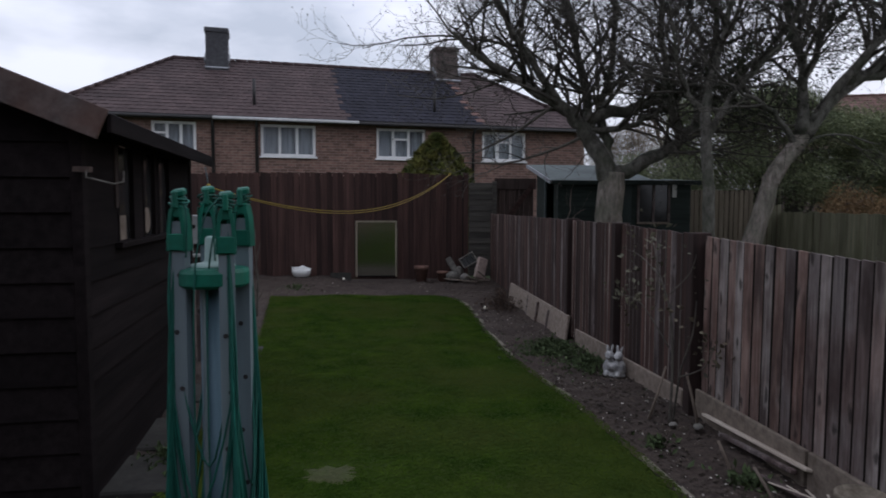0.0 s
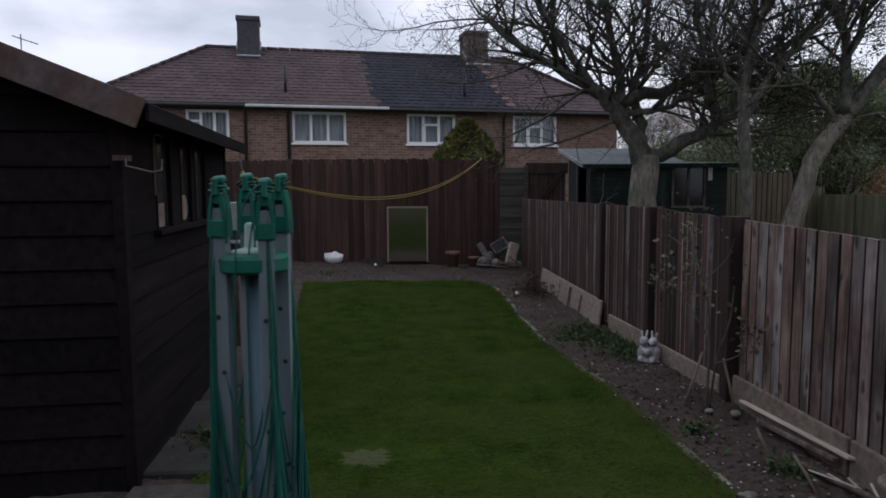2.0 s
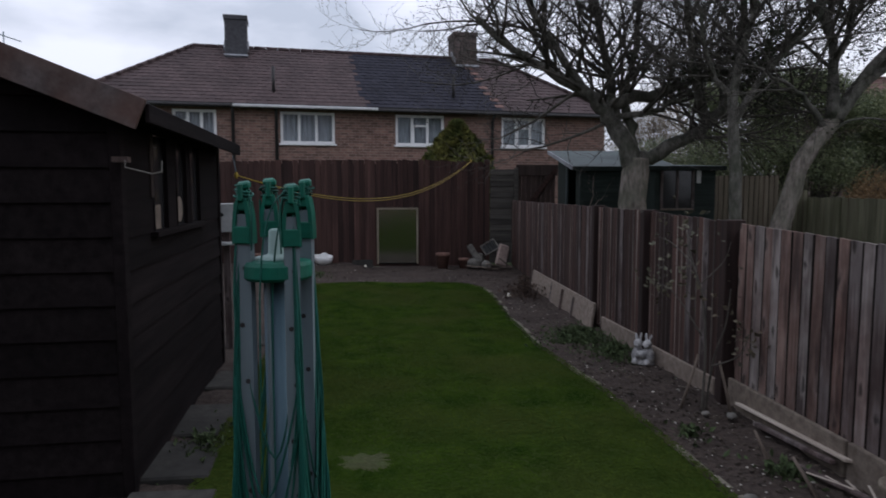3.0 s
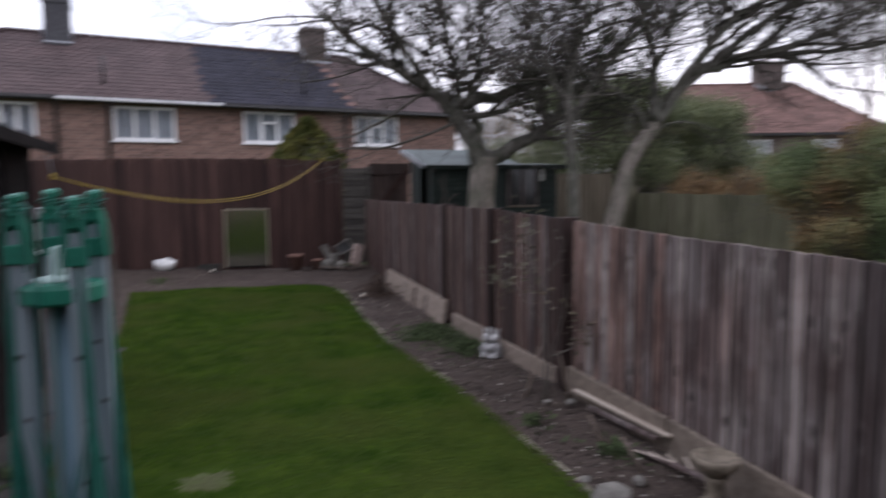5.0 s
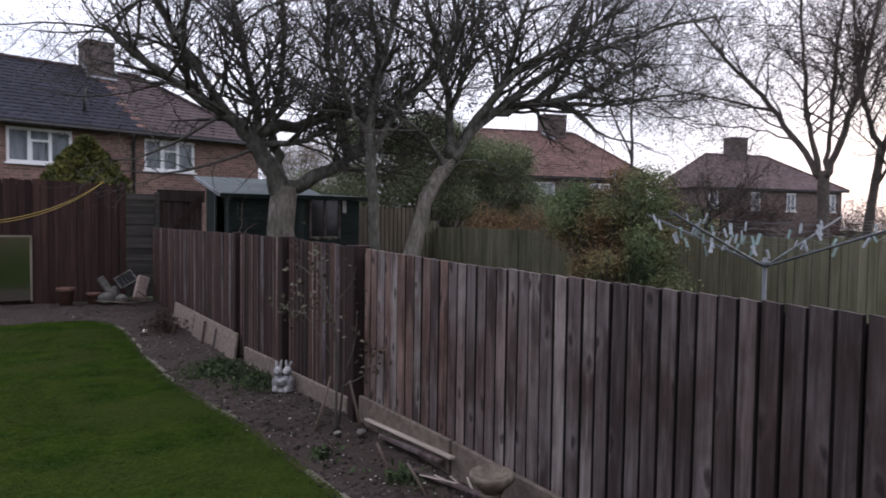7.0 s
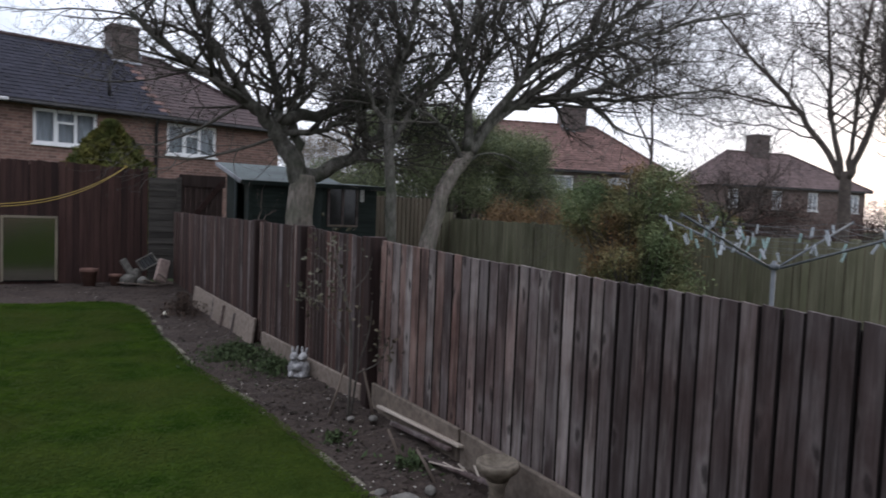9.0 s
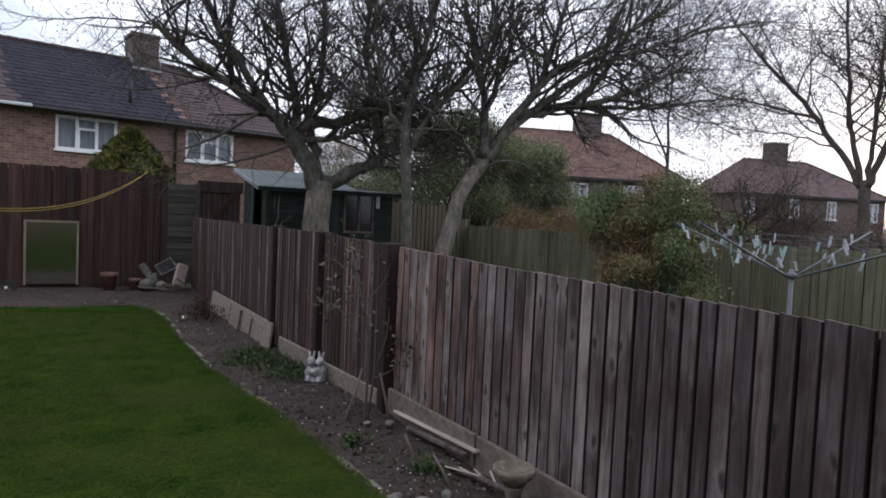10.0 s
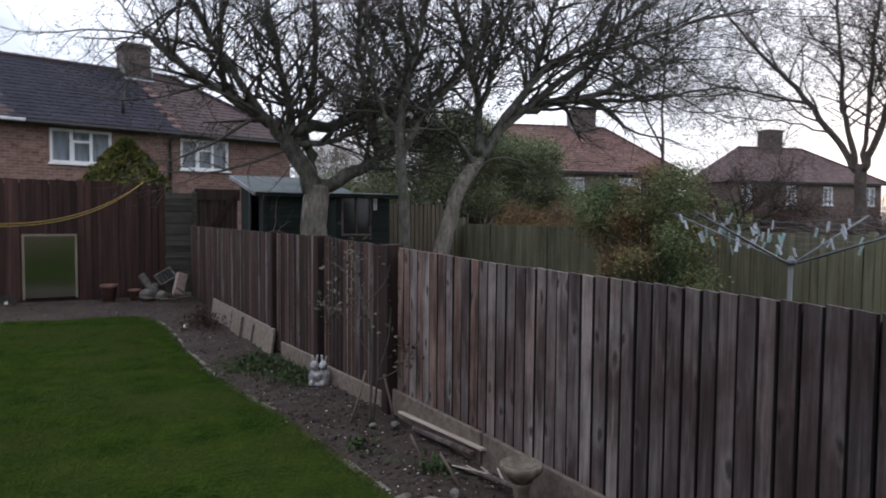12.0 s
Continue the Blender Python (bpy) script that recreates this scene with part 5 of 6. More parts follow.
def conifer(name, label, x, y, top, width, count, seed):
    rng = random.Random(seed)
    b = thing(name, label, "conifer")
    spots = []
    for _ in range(count):
        f = rng.random() ** 0.75
        a = rng.uniform(0, 6.283)
        r = width * (0.05 + 0.95 * (1 - f ** 1.9)) * (0.55 + 0.45 * rng.random()) * (1 + 0.55 * noise.noise((math.cos(a) * 2.6, math.sin(a) * 2.6, f * 7)))
        spots.append(Vector((x + r * math.cos(a), y + r * math.sin(a), 0.2 + (top - 0.2) * f)))
    ob = new("foliage", leaves(rng, spots, 0.06, "foliage", M_conifer, 2.4, -1.1))
    ob.parent, ob["kind"] = b, "stuff"
    tube_part("trunk", [([Vector((x, y, -0.12)), Vector((x, y, top * 0.9))], [0.09, 0.02], 8)], M_twig, b)
    return b


conifer("conifer", "golden-green bushy conifer behind the tall fence", 1.54, 16.0, 3.02, 1.3, 34000, 81)
rng_s = random.Random(7)
lobes = [(7.0 + rng_s.gauss(0, 0.2), 6.35 + rng_s.uniform(-0.62, 0.85), rng_s.uniform(0.2, 1.8), rng_s.uniform(0.16, 0.40), rng_s.uniform(0.15, 0.34)) for _ in range(38)]
lobes += [(7.0, 7.35, 1.62, 0.28, 0.2), (7.0, 5.9, 1.98, 0.34, 0.22), (7.0, 6.3, 2.08, 0.2, 0.16), (7.0, 5.55, 0.5, 0.3, 0.35)]
bush("shrub", "large green and russet garden shrub", lobes + [(7.05, 6.4, 0.7, 0.5, 0.7)], 90000, 0.015, M_shrub, 82, 3.0, hollow=0.2, fuzz=0.24)
rng_e = random.Random(17)
lobes = []
for k in range(60):
    x = rng_e.uniform(7.2, 12.6)
    crest = 3.3 + 0.65 * math.sin((x - 7.0) * 0.62) + 0.35 * noise.noise((x * 0.9, 4, 1))
    lobes.append((x, 15.1 + rng_e.uniform(-0.7, 0.7), 1.2 + (crest - 1.2) * rng_e.random() ** 0.6, rng_e.uniform(0.3, 0.75), rng_e.uniform(0.25, 0.55)))
lobes += [(6.4 + 0.36 * k, 15.0 + 0.3 * (k % 2), 1.1 + 0.45 * (k % 3), 0.6, 0.6) for k in range(9)]
bush("evergreen_bush", "tall dull green evergreen bush", lobes, 170000, 0.022, M_ever, 83, 2.8, 2, hollow=0.2, fuzz=0.24)
bush("evergreen_bush", "dark evergreen bush behind a far fence", [(6.6, 16.5, 1.9, 0.8, 0.9), (7.2, 16.6, 1.5, 0.8, 0.9), (7.9, 16.6, 1.7, 0.7, 0.9), (5.6, 17, 1.7, 0.8, 0.8), (13.2, 16, 1.6, 1.1, 0.8)], 55000, 0.024, M_ever, 84, hollow=0.3)
bush("ivy", "dark ivy grown over the bare branches", [(5.2, 9.6, 3.2, 0.4, 0.4), (6.3, 9.6, 3.0, 0.4, 0.35), (6.9, 9.6, 3.5, 0.4, 0.35), (5.8, 9.8, 3.8, 0.5, 0.45), (6.3, 9.7, 4.4, 0.45, 0.4), (5.1, 9.5, 4.2, 0.35, 0.4), (6.35, 9.5, 2.35, 0.2, 0.25), (5.6, 9.8, 2.9, 0.5, 0.35), (6.1, 9.9, 3.3, 0.5, 0.4), (4.7, 10.4, 3.3, 0.5, 0.4), (7.4, 9.5, 3.9, 0.5, 0.35), (4.0, 10.9, 3.6, 0.4, 0.4), (7.0, 9.6, 4.2, 0.6, 0.4), (7.9, 9.5, 4.2, 0.6, 0.3), (6.6, 9.7, 3.9, 0.5, 0.4), (5.4, 9.7, 3.5, 0.5, 0.4)], 6000, 0.027, M_ivy, 88, 1.4, 0, hollow=0.05)
bush("evergreen_bush", "low green hedge bush before far houses", [(20, 22, 1.4, 2.2, 1.2), (24, 22, 1.5, 2.4, 1.3), (28, 22, 1.3, 2.2, 1.2)], 9000, 0.14, M_shrub, 85)
tree("bare_shrub", "bare reddish twiggy shrub before the far house", [
    ([(24, 17.5, -0.12), (24, 17.5, 0.6), (24, 17.5, 1.0)], 0.08, 0.06, 0),
    ([(24, 17.5, 0.9), (24, 18.2, 1.5), (24, 18.6, 2.1)], 0.05, 0.02, 10),
    ([(24, 17.5, 0.9), (24, 17.3, 1.7), (24, 17.0, 2.3)], 0.05, 0.02, 10),
    ([(24, 17.5, 0.9), (24, 16.4, 1.5), (24, 15.6, 2.1)], 0.05, 0.02, 10),
], 78, bark=M_bark_far, twig=M_bark_far, scale=1.0, thick=1.8, bud=0.02)


bush("brushwood_hedge", "pale beige leafless brushwood far behind the sheds", [(6.8, 19.2, 3.2, 0.8, 0.7), (7.7, 19.2, 3.4, 0.9, 0.7), (6.4, 19, 2.2, 0.9, 0.9), (7.6, 19.2, 2.6, 1.0, 1.0), (8.6, 19, 2.2, 0.9, 1.0), (6.9, 19, 1.3, 1.0, 1.0), (8.0, 19, 1.2, 1.2, 1.0)], 24000, 0.012, M_brush, 86, 16.0, hollow=0.1)
bush("brushwood_hedge", "pale beige dry hedge before the far house", [(16.2, 19, 1.2, 1.1, 0.8), (18.0, 19, 1.2, 1.2, 0.8), (19.6, 18.6, 1.1, 1.1, 0.8)], 12000, 0.02, M_brush, 87, 8.0, hollow=0.1)

bush("brushwood_hedge", "dry ochre-brown hedge before the evergreen bush", [(9.9 + 0.36 * k, 13.7 + 0.15 * (k % 2), 1.15 + 0.1 * (k * 3 % 4), 0.42, 0.5) for k in range(9)], 16000, 0.018, M_brush_ochre, 93, 4.0, hollow=0.1, fuzz=0.15)
bush("brushwood_hedge", "dark red-brown leafless shrubs before the far house", [(30 + 0.6 * (k % 3), 4.0 + 1.6 * k, 1.0 + 0.3 * (k * 7 % 4), 1.3, 1.1 + 0.25 * (k * 5 % 3)) for k in range(15)], 56000, 0.02, M_brush_dark, 89, 9.0, hollow=0.1)
bush("brushwood_hedge", "red-brown leafless hedge along far gardens", [(34, -16 + 2.6 * k, 0.9, 1.9, 1.5 + 0.25 * (k * 5 % 3)) for k in range(8)], 16000, 0.03, M_brush_dark, 90, 8.0, hollow=0.1)
ochre_fence = tagged(new("fence_ochre"), "ochre-brown boarded fence far behind the bushes", "fence", kind="structure")
fence_run(ochre_fence, [(14.2, 18.0, 1.66), (18.2, 17.6, 1.66)], 0.15, [board_mesh(0.142, "board", M_ochre, 0.016, 0.012, M_gap_shade)], random.Random(12), -0.12, 0.01, 2.0)


# ---- neighbouring garden ----
far_fence = tagged(new("fence_far"), "greenish weathered close-boarded fence of the next garden", "fence", kind="structure")
# board edges coloured darker to stand for shade in the gaps
far_meshes = [board_mesh(0.1045 + 0.003 * k, "board", M_fence_green, 0.02, 0.016, M_fence_deep) for k in range(2)]
fence_run(far_fence, [(9.0, 16.5, 1.33), (9.0, 1.5, 1.33)], 0.11, far_meshes, random.Random(6), -0.12, 0.012, 4.0)
fence_run(far_fence, [(6.0, 14.1, 1.8), (8.35, 14.1, 1.8)], 0.11, [board_mesh(0.1065, "board", M_tan_board, 0.02, 0.016, M_fence_deep)], random.Random(7), -0.12, 0.008, 4.0)
fence_run(far_fence, [(8.35, 14.1, 1.5), (9.0, 14.1, 1.5)], 0.11, far_meshes, random.Random(7), -0.12, 0.012, 4.0)
part("back_board", box(9.004, 1.5, -0.1, 9.012, 16.5, 1.24), M_gap_shade, far_fence)
part("rail", box(9.02, 1.5, 1.2, 9.05, 16.5, 1.27), M_fence_green, far_fence)
for y in (2.5, 4.6, 6.7, 8.8, 10.9, 13.0, 15.1):
    part("post", box(8.94, y - 0.045, -0.12, 9.04, y + 0.045, 1.36, bevel=0.005), M_fence_green, far_fence)


def green_shed(at, label, w, d, front, rear, door, window):
    s = thing("shed", label, "shed", at)
    for bm in shiplap(w, -0.1, front - 0.06, 13, 0.014):
        if not window:
            part("wall_board", bm, M_shed_green, s)
        else:
            bm.free()
    if window:
        a, b, lo, hi = window
        for bm in shiplap(w, -0.1, lo, 8, 0.014):
            part("wall_board", bm, M_shed_green, s)
        for x0, x1 in ((0, a), (b, w)):
            for bm in shiplap(x1 - x0, lo, front - 0.05, 6, 0.014):
                part("wall_board", bm, M_shed_green, s).matrix_local = pose(x0, 0, 0)
        part("window_frame", box(a - 0.02, -0.03, lo - 0.04, b + 0.02, 0.02, lo, bevel=0.004), M_plank, s)
        for x in (a, (a + b) / 2, b):
            part("window_frame", box(x - 0.022, -0.028, lo, x + 0.022, 0.02, hi), M_fence, s)
        part("pane", box(a, 0.0, lo, b, 0.006, hi), M_glass_shed, s, "dark dusty pane")
    for x in (0, w - 0.02):
        if x == 0 and door:
            part("side_wall", box(0, 0, -0.1, 0.02, 0.35, front - 0.05), M_shed_green, s)
            part("side_wall", box(0, 1.15, -0.1, 0.02, d, rear - 0.2), M_shed_green, s)
            part("door_frame", box(-0.01, 1.1, -0.1, 0.03, 1.16, front + 0.1), M_felt_grey, s)
        else:
            part("side_wall", box(x, 0.02, -0.1, x + 0.02, d, front - 0.04), M_shed_green, s)
    part("back_wall", box(0, d, -0.1, w, d + 0.02, rear - 0.08), M_shed_green, s)
    part("corner_post", box(-0.02, -0.03, -0.1, 0.06, 0.03, front - 0.04), M_shed_green, s)
    slope = math.degrees(math.atan2(rear - front, d))
    run = math.hypot(rear - front, d) + 0.24
    ob = part("roof", box(-0.18, -0.12, -0.012, w + 0.15, run, 0.014, bevel=0.004), M_felt_grey, s, "grey-green felt roof")
    ob.matrix_local = pose(0, 0, front, slope)
    ob = part("verge", box(-0.205, -0.12, -0.06, -0.184, run, 0.018, bevel=0.003), M_lead, s, "pale verge strip")
    ob.matrix_local = pose(0, 0, front, slope)
    ob = part("fascia", box(-0.18, -0.14, -0.07, w + 0.15, -0.122, 0.012), M_shed_green, s)
    ob.matrix_local = pose(0, 0, front, slope)
    return s


green_shed(pose(3.74, 13.05, 0), "dark green timber shed with a sloping grey felt roof", 1.75, 1.9, 1.96, 2.32, True, None)
green_shed(pose(5.0, 12.45, 0), "dark green timber shed with a window", 1.15, 1.4, 1.93, 2.0, False, (0.12, 0.72, 1.15, 1.86))
notice = solo("paper_notice", box(5.78, 12.42, 1.62, 5.86, 12.428, 1.86), M_paper, "pale paper notice fixed on the shed", "notice")

tree("bare_shrub", "thin bare pale shoots before the green shed", [
    ([(3.62, 12.3, -0.12), (3.6, 12.3, 0.5), (3.62, 12.3, 1.0)], 0.018, 0.012, 0),
    ([(3.62, 12.3, 0.9), (3.75, 12.3, 1.3), (3.78, 12.3, 1.75)], 0.009, 0.004, 2),
    ([(3.62, 12.3, 0.9), (3.85, 12.3, 1.25), (4.05, 12.3, 1.4)], 0.009, 0.004, 2),
], 79, last=1, bark=M_stick, twig=M_stick, scale=0.4, thick=0.5)


# ---- folded rotary airer beside the lawn ----
def cord(points, r=0.0022, sides=5, n=6):
    pts = smooth_line(points, n)
    return (pts, [r] * len(pts), sides)


def folded_airer():
    rng = random.Random(91)
    a = thing("rotary_airer", "folded rotary clothes airer with green plastic caps and cords", "clothes airer", pose(0.083, 1.665, 0))
    part("pole", lathe([(0.027, -0.1), (0.027, 1.33)], 16), M_steel_blue, a, "blue-grey metal pole", True)
    part("rod", lathe([(0.004, 0.2), (0.004, 1.33)], 8, m=Matrix.Translation((-0.012, -0.034, 0))), M_alu, a)
    part("hub", lathe([(0.03, 1.322), (0.064, 1.324), (0.070, 1.330), (0.070, 1.353), (0.066, 1.361), (0.045, 1.364)], 28), M_green_plastic, a, "round green plastic hub")
    part("hub_top", lathe([(0.044, 1.361), (0.042, 1.368), (0.022, 1.371), (0.0165, 1.376), (0.015, 1.42), (0.010, 1.424)], 20), M_peg_green, a, "pale green plastic hub cover", True)
    part("lower_hub", lathe([(0.05, 0.12), (0.075, 0.13), (0.075, 0.2), (0.05, 0.22)], 20), M_green_plastic, a)
    arms = ((-0.055, -0.030, 1.515, -8), (0.038, -0.048, 1.510, 12), (0.053, 0.032, 1.520, -6), (-0.024, 0.056, 1.522, 8))
    for x, y, top, turn in arms:
        bm = bmesh.new()
        w, d, lip = 0.0148, 0.012, 0.003
        outline = ((-w, -d), (w, -d), (w, d), (w - lip, d), (w - lip, -d + lip), (-w + lip, -d + lip), (-w + lip, d), (-w, d))
        low_ring, top_ring = [[bm.verts.new((*q, z)) for q in outline] for z in (0.16, top - 0.06)]
        for k in range(8):
            bm.faces.new((low_ring[k], low_ring[(k + 1) % 8], top_ring[(k + 1) % 8], top_ring[k]))
        bm.faces.new(low_ring[::-1]), bm.faces.new(top_ring)
        arm = part("arm", bm, M_alu, a, "grey metal channel arm with holes")
        arm.matrix_local = pose(x, y, 0, 0, 0, turn)
        for k in range(10):
            m = Matrix.Translation((0.004 * (-1) ** k, -d - 0.0004, top - 0.165 - 0.112 * k)) @ pose(0, 0, 0, 90)
            part("hole", lathe([(0.005, 0), (0.005, 0.0012)], 10, m=m), M_pipe, arm)
        # cap: a flared sleeve with an open slot, a narrow neck and a hooked head
        bm = bmesh.new()
        for sx in (-1, 1):
            side = [bm.verts.new((sx * ox, oy, top + oz)) for oz, ow in ((-0.118, 0.0190), (-0.098, 0.0192), (-0.060, 0.0165), (-0.036, 0.0120))
                    for ox, oy in ((ow, -0.0165), (ow - 0.0075, -0.0175), (ow - 0.0075, 0.0165), (ow, 0.0155))]
            for r0 in (0, 4, 8):
                for k in range(4):
                    q = (side[r0 + k], side[r0 + (k + 1) % 4], side[r0 + 4 + (k + 1) % 4], side[r0 + 4 + k])
                    bm.faces.new(q if sx > 0 else q[::-1])
            bm.faces.new(side[:4][::-1] if sx > 0 else side[:4]), bm.faces.new(side[12:] if sx > 0 else side[12:][::-1])
        box(-0.0175, -0.0178, top - 0.1175, 0.0175, 0.0166, top - 0.084, bm, bevel=0.002)
        box(-0.0135, 0.006, top - 0.10, 0.0135, 0.0158, top - 0.036, bm, bevel=0.002)
        box(-0.0122, -0.0150, top - 0.054, 0.0122, 0.0135, top - 0.030, bm, bevel=0.003)
        box(-0.0085, -0.0100, top - 0.034, 0.0085, 0.0100, top - 0.012, bm, bevel=0.002)
        cap = part("cap", bm, M_green_plastic, a, "green plastic arm cap with an open slot")
        cap.matrix_local = pose(x, y, 0, 0, 0, turn)
        head = part("head", box(-0.0125, -0.0135, -0.006, 0.0125, 0.0125, 0.008, bevel=0.0035), M_green_plastic, cap, "hooked green plastic head")
        head.matrix_local = pose(0.002, -0.002, top - 0.006, 10, -8, 12)
        part("hook", box(-0.0055, -0.0215, top - 0.036, 0.0055, -0.0135, top - 0.002, bevel=0.0025), M_green_plastic, cap)
        part("rib", box(-0.0205, -0.004, top - 0.090, -0.0165, 0.004, top - 0.040, bevel=0.0015), M_green_plastic, cap)
        coil = []
        for k in range(34):
            ang = k * 0.66
            r = 0.0155 + 0.0035 * math.sin(k * 0.9 + x * 60)
            coil.append(Vector((r * math.cos(ang), r * math.sin(ang), top - 0.033 + 0.0007 * k + 0.005 * math.sin(ang + y * 40))))
        tube_part("cord", [(coil, [0.0022] * 34, 5)], M_green_cord, cap)
        tail = cord([(0.016 * (1 if x < 0 else -1), -0.012, top - 0.026), (0.022 * (1 if x < 0 else -1), -0.017, top - 0.06), (0.020 * (1 if x < 0 else -1), -0.019, top - 0.13)], 0.0018)
        tube_part("cord", [tail], M_green_cord, cap)
    # loose lines that hang in loops round the arms
    for i in range(4):
        (x0, y0, t0, _), (x1, y1, t1, _) = arms[i], arms[(i + 1) % 4]
        for k in range((8, 38, 10, 38)[i]):
            out = 1.16 + (0.024 if i else 0.02) * k + rng.uniform(0, 0.2)
            zt, zb = t0 - 0.03 - 0.022 * k, max(0.25, 0.92 - 0.03 * k + rng.uniform(-0.3, 0.1))
            p0, p1 = Vector((x0 * 1.15, y0 * 1.15, zt)), Vector((x1 * 1.15, y1 * 1.15, t1 - 0.03 - 0.022 * k))
            q0, q1 = Vector((x0 * out, y0 * out, (zt + zb) / 2)), Vector((x1 * out, y1 * out, (zt + zb) / 2))
            low = Vector(((x0 + x1) / 2 * (out + 0.15) + rng.uniform(-0.015, 0.015), (y0 + y1) / 2 * (out + 0.15), zb))
            tube_part("line", [cord([p0, q0, low, q1, p1], 0.0024, 4, 5)], M_green_cord, a)
    for x, y, z in ((-0.02, -0.05, 1.45), (0.0, -0.03, 1.46)):
        tube_part("line", [cord([(0.03, -0.06, 1.50), (x + 0.02, y - 0.02, z), (x, y - 0.02, 1.30), (x - 0.005, y - 0.01, 0.9)], 0.0018)], M_green_cord, a)
    return a


folded_airer()


# ---- open rotary airer in the next garden ----
def open_airer():
    rng = random.Random(92)
    a = thing("rotary_airer", "open rotary clothes airer hung with pegs in the next garden", "clothes airer", pose(4.20, 2.60, 0))
    part("pole", lathe([(0.0135, -0.15), (0.0135, 1.29)], 12), M_grey_tube, a, "", True)
    part("hub", lathe([(0.02, 1.235), (0.030, 1.24), (0.030, 1.265), (0.02, 1.272)], 14), M_grey_tube, a, "", True)
    ends = []
    for k in range(4):
        ang = radians(91 + 90 * k)
        d = Vector((math.cos(ang), math.sin(ang), 0))
        tip = d * 0.86 + Vector((0, 0, 1.54))
        tube_part("arm", [([d * 0.04 + Vector((0, 0, 1.25)), tip], [0.0075, 0.0065], 6)], M_grey_tube, a, "grey metal arm")
        part("end_cap", lathe([(0.007, -0.015), (0.008, 0), (0.006, 0.01)], 8, m=Matrix.Translation(tip)), M_grey_tube, a)
        ends.append((d * 0.04 + Vector((0, 0, 1.25)), tip))
    for k in range(4):
        (a0, b0), (a1, b1) = ends[k], ends[(k + 1) % 4]
        for f in (0.36, 0.52, 0.68, 0.84, 0.98):
            p, q = a0.lerp(b0, f), a1.lerp(b1, f)
            mid = (p + q) / 2 - Vector((0, 0, 0.05 * f))
            tube_part("line", [cord([p, mid, q], 0.0011, 4)], M_grey_tube, a)
    peg_bm = bmesh.new()
    box(-0.006, -0.010, -0.045, 0.006, -0.003, 0.045, peg_bm)
    box(-0.006, 0.003, -0.045, 0.006, 0.010, 0.045, peg_bm)
    box(-0.007, -0.005, 0.005, 0.007, 0.005, 0.014, peg_bm)
    pegs = [mesh_of("peg", peg_bm.copy(), M_peg_green), mesh_of("peg", peg_bm, M_peg_white)]
    for k in range(52):
        j = rng.choice((0, 0, 1, 2, 3, 3))
        (a0, b0), (a1, b1) = ends[j], ends[(j + 1) % 4]
        f, g = rng.choice((0.36, 0.52, 0.68, 0.84, 0.98)), rng.uniform(0.08, 0.92)
        p = a0.lerp(b0, f).lerp(a1.lerp(b1, f), g) - Vector((0, 0, 0.10 * f * (1 - abs(2 * g - 1))))
        piece("peg", pegs[k % 3 > 0], a, pose(p.x, p.y, p.z + rng.choice((0.03, -0.03)), rng.uniform(-25, 25), rng.uniform(-25, 25), rng.uniform(0, 180)) @ Matrix.Scale(0.68, 4))
    return a


open_airer()

# ---- yellow rope from the shed to the fence ----
rope = thing("washing_line", "slack double yellow rope strung from shed to fence", "rope")
RA, RB = Vector((-1.16, 6.27, 1.63)), Vector((1.60, 13.16, 2.055))
for k, sag in enumerate((0.46, 0.43)):
    pts = [RA.lerp(RB, f / 24) - Vector((0, 0, sag * 4 * (f / 24) * (1 - f / 24))) + Vector((0.02 * k * math.sin(f * 0.26), 0, 0)) for f in range(25)]
    tube_part("strand", [(pts, [0.0048] * 25, 6)], M_rope, rope)
part("knot", lathe([(0.006, -0.03), (0.02, -0.01), (0.02, 0.012), (0.006, 0.03)], 8, m=Matrix.Translation(RA)), M_rope, rope)
part("knot", lathe([(0.006, -0.03), (0.02, -0.01), (0.02, 0.012), (0.006, 0.03)], 8, m=Matrix.Translation(RB)), M_rope, rope)
tube_part("hook", [([RA, RA + Vector((-0.01, 0, 0.08)), RA + Vector((-0.02, -0.02, 0.17))], [0.006] * 3, 6)], M_alu, rope)

# ---- mirror against the tall fence ----
mirror = thing("mirror", "old garden mirror with a worn pale frame fixed to the fence", "mirror", pose(0.165, 13.205, 0.05, 0.8))
part("glass", box(-0.375, -0.012, 0.02, 0.375, -0.004, 1.07), M_mirror, mirror)
part("backing", box(-0.385, -0.003, 0.0, 0.385, 0.012, 1.09), M_dark, mirror)
for x0, z0, x1, z1 in ((-0.405, 0.0, -0.37, 1.1), (0.37, 0.0, 0.405, 1.1), (-0.37, 1.065, 0.37, 1.1)):
    part("frame", box(x0, -0.03, z0, x1, 0.01, z1, bevel=0.004), M_mirror_frame, mirror)


# ---- pots ----
def plant_pot(at, r, h, material, label, group=""):
    p = thing("plant_pot", label, "plant pot", at, group)
    wall = 0.012
    prof = [(r * 0.68, 0), (r * 0.92, h * 0.78), (r * 1.02, h * 0.79), (r * 1.04, h), (r * 1.04 - wall, h), (r * 0.9 - wall, h * 0.8), (r * 0.7, h * 0.78)]
    part("body", lathe(prof, 22), material, p, "", True)
    part("soil", lathe([(r * 0.84, h * 0.8), (r * 0.8, h * 0.84), (r * 0.2, h * 0.88)], 14), M_soil, p)
    return p


plant_pot(pose(1.03, 12.86, -0.02), 0.135, 0.31, M_terra, "terracotta flower pot standing by the tall fence", "terracotta pots")
plant_pot(pose(1.44, 12.92, -0.02), 0.105, 0.20, M_terra, "small terracotta pot half hidden by the fence", "terracotta pots")
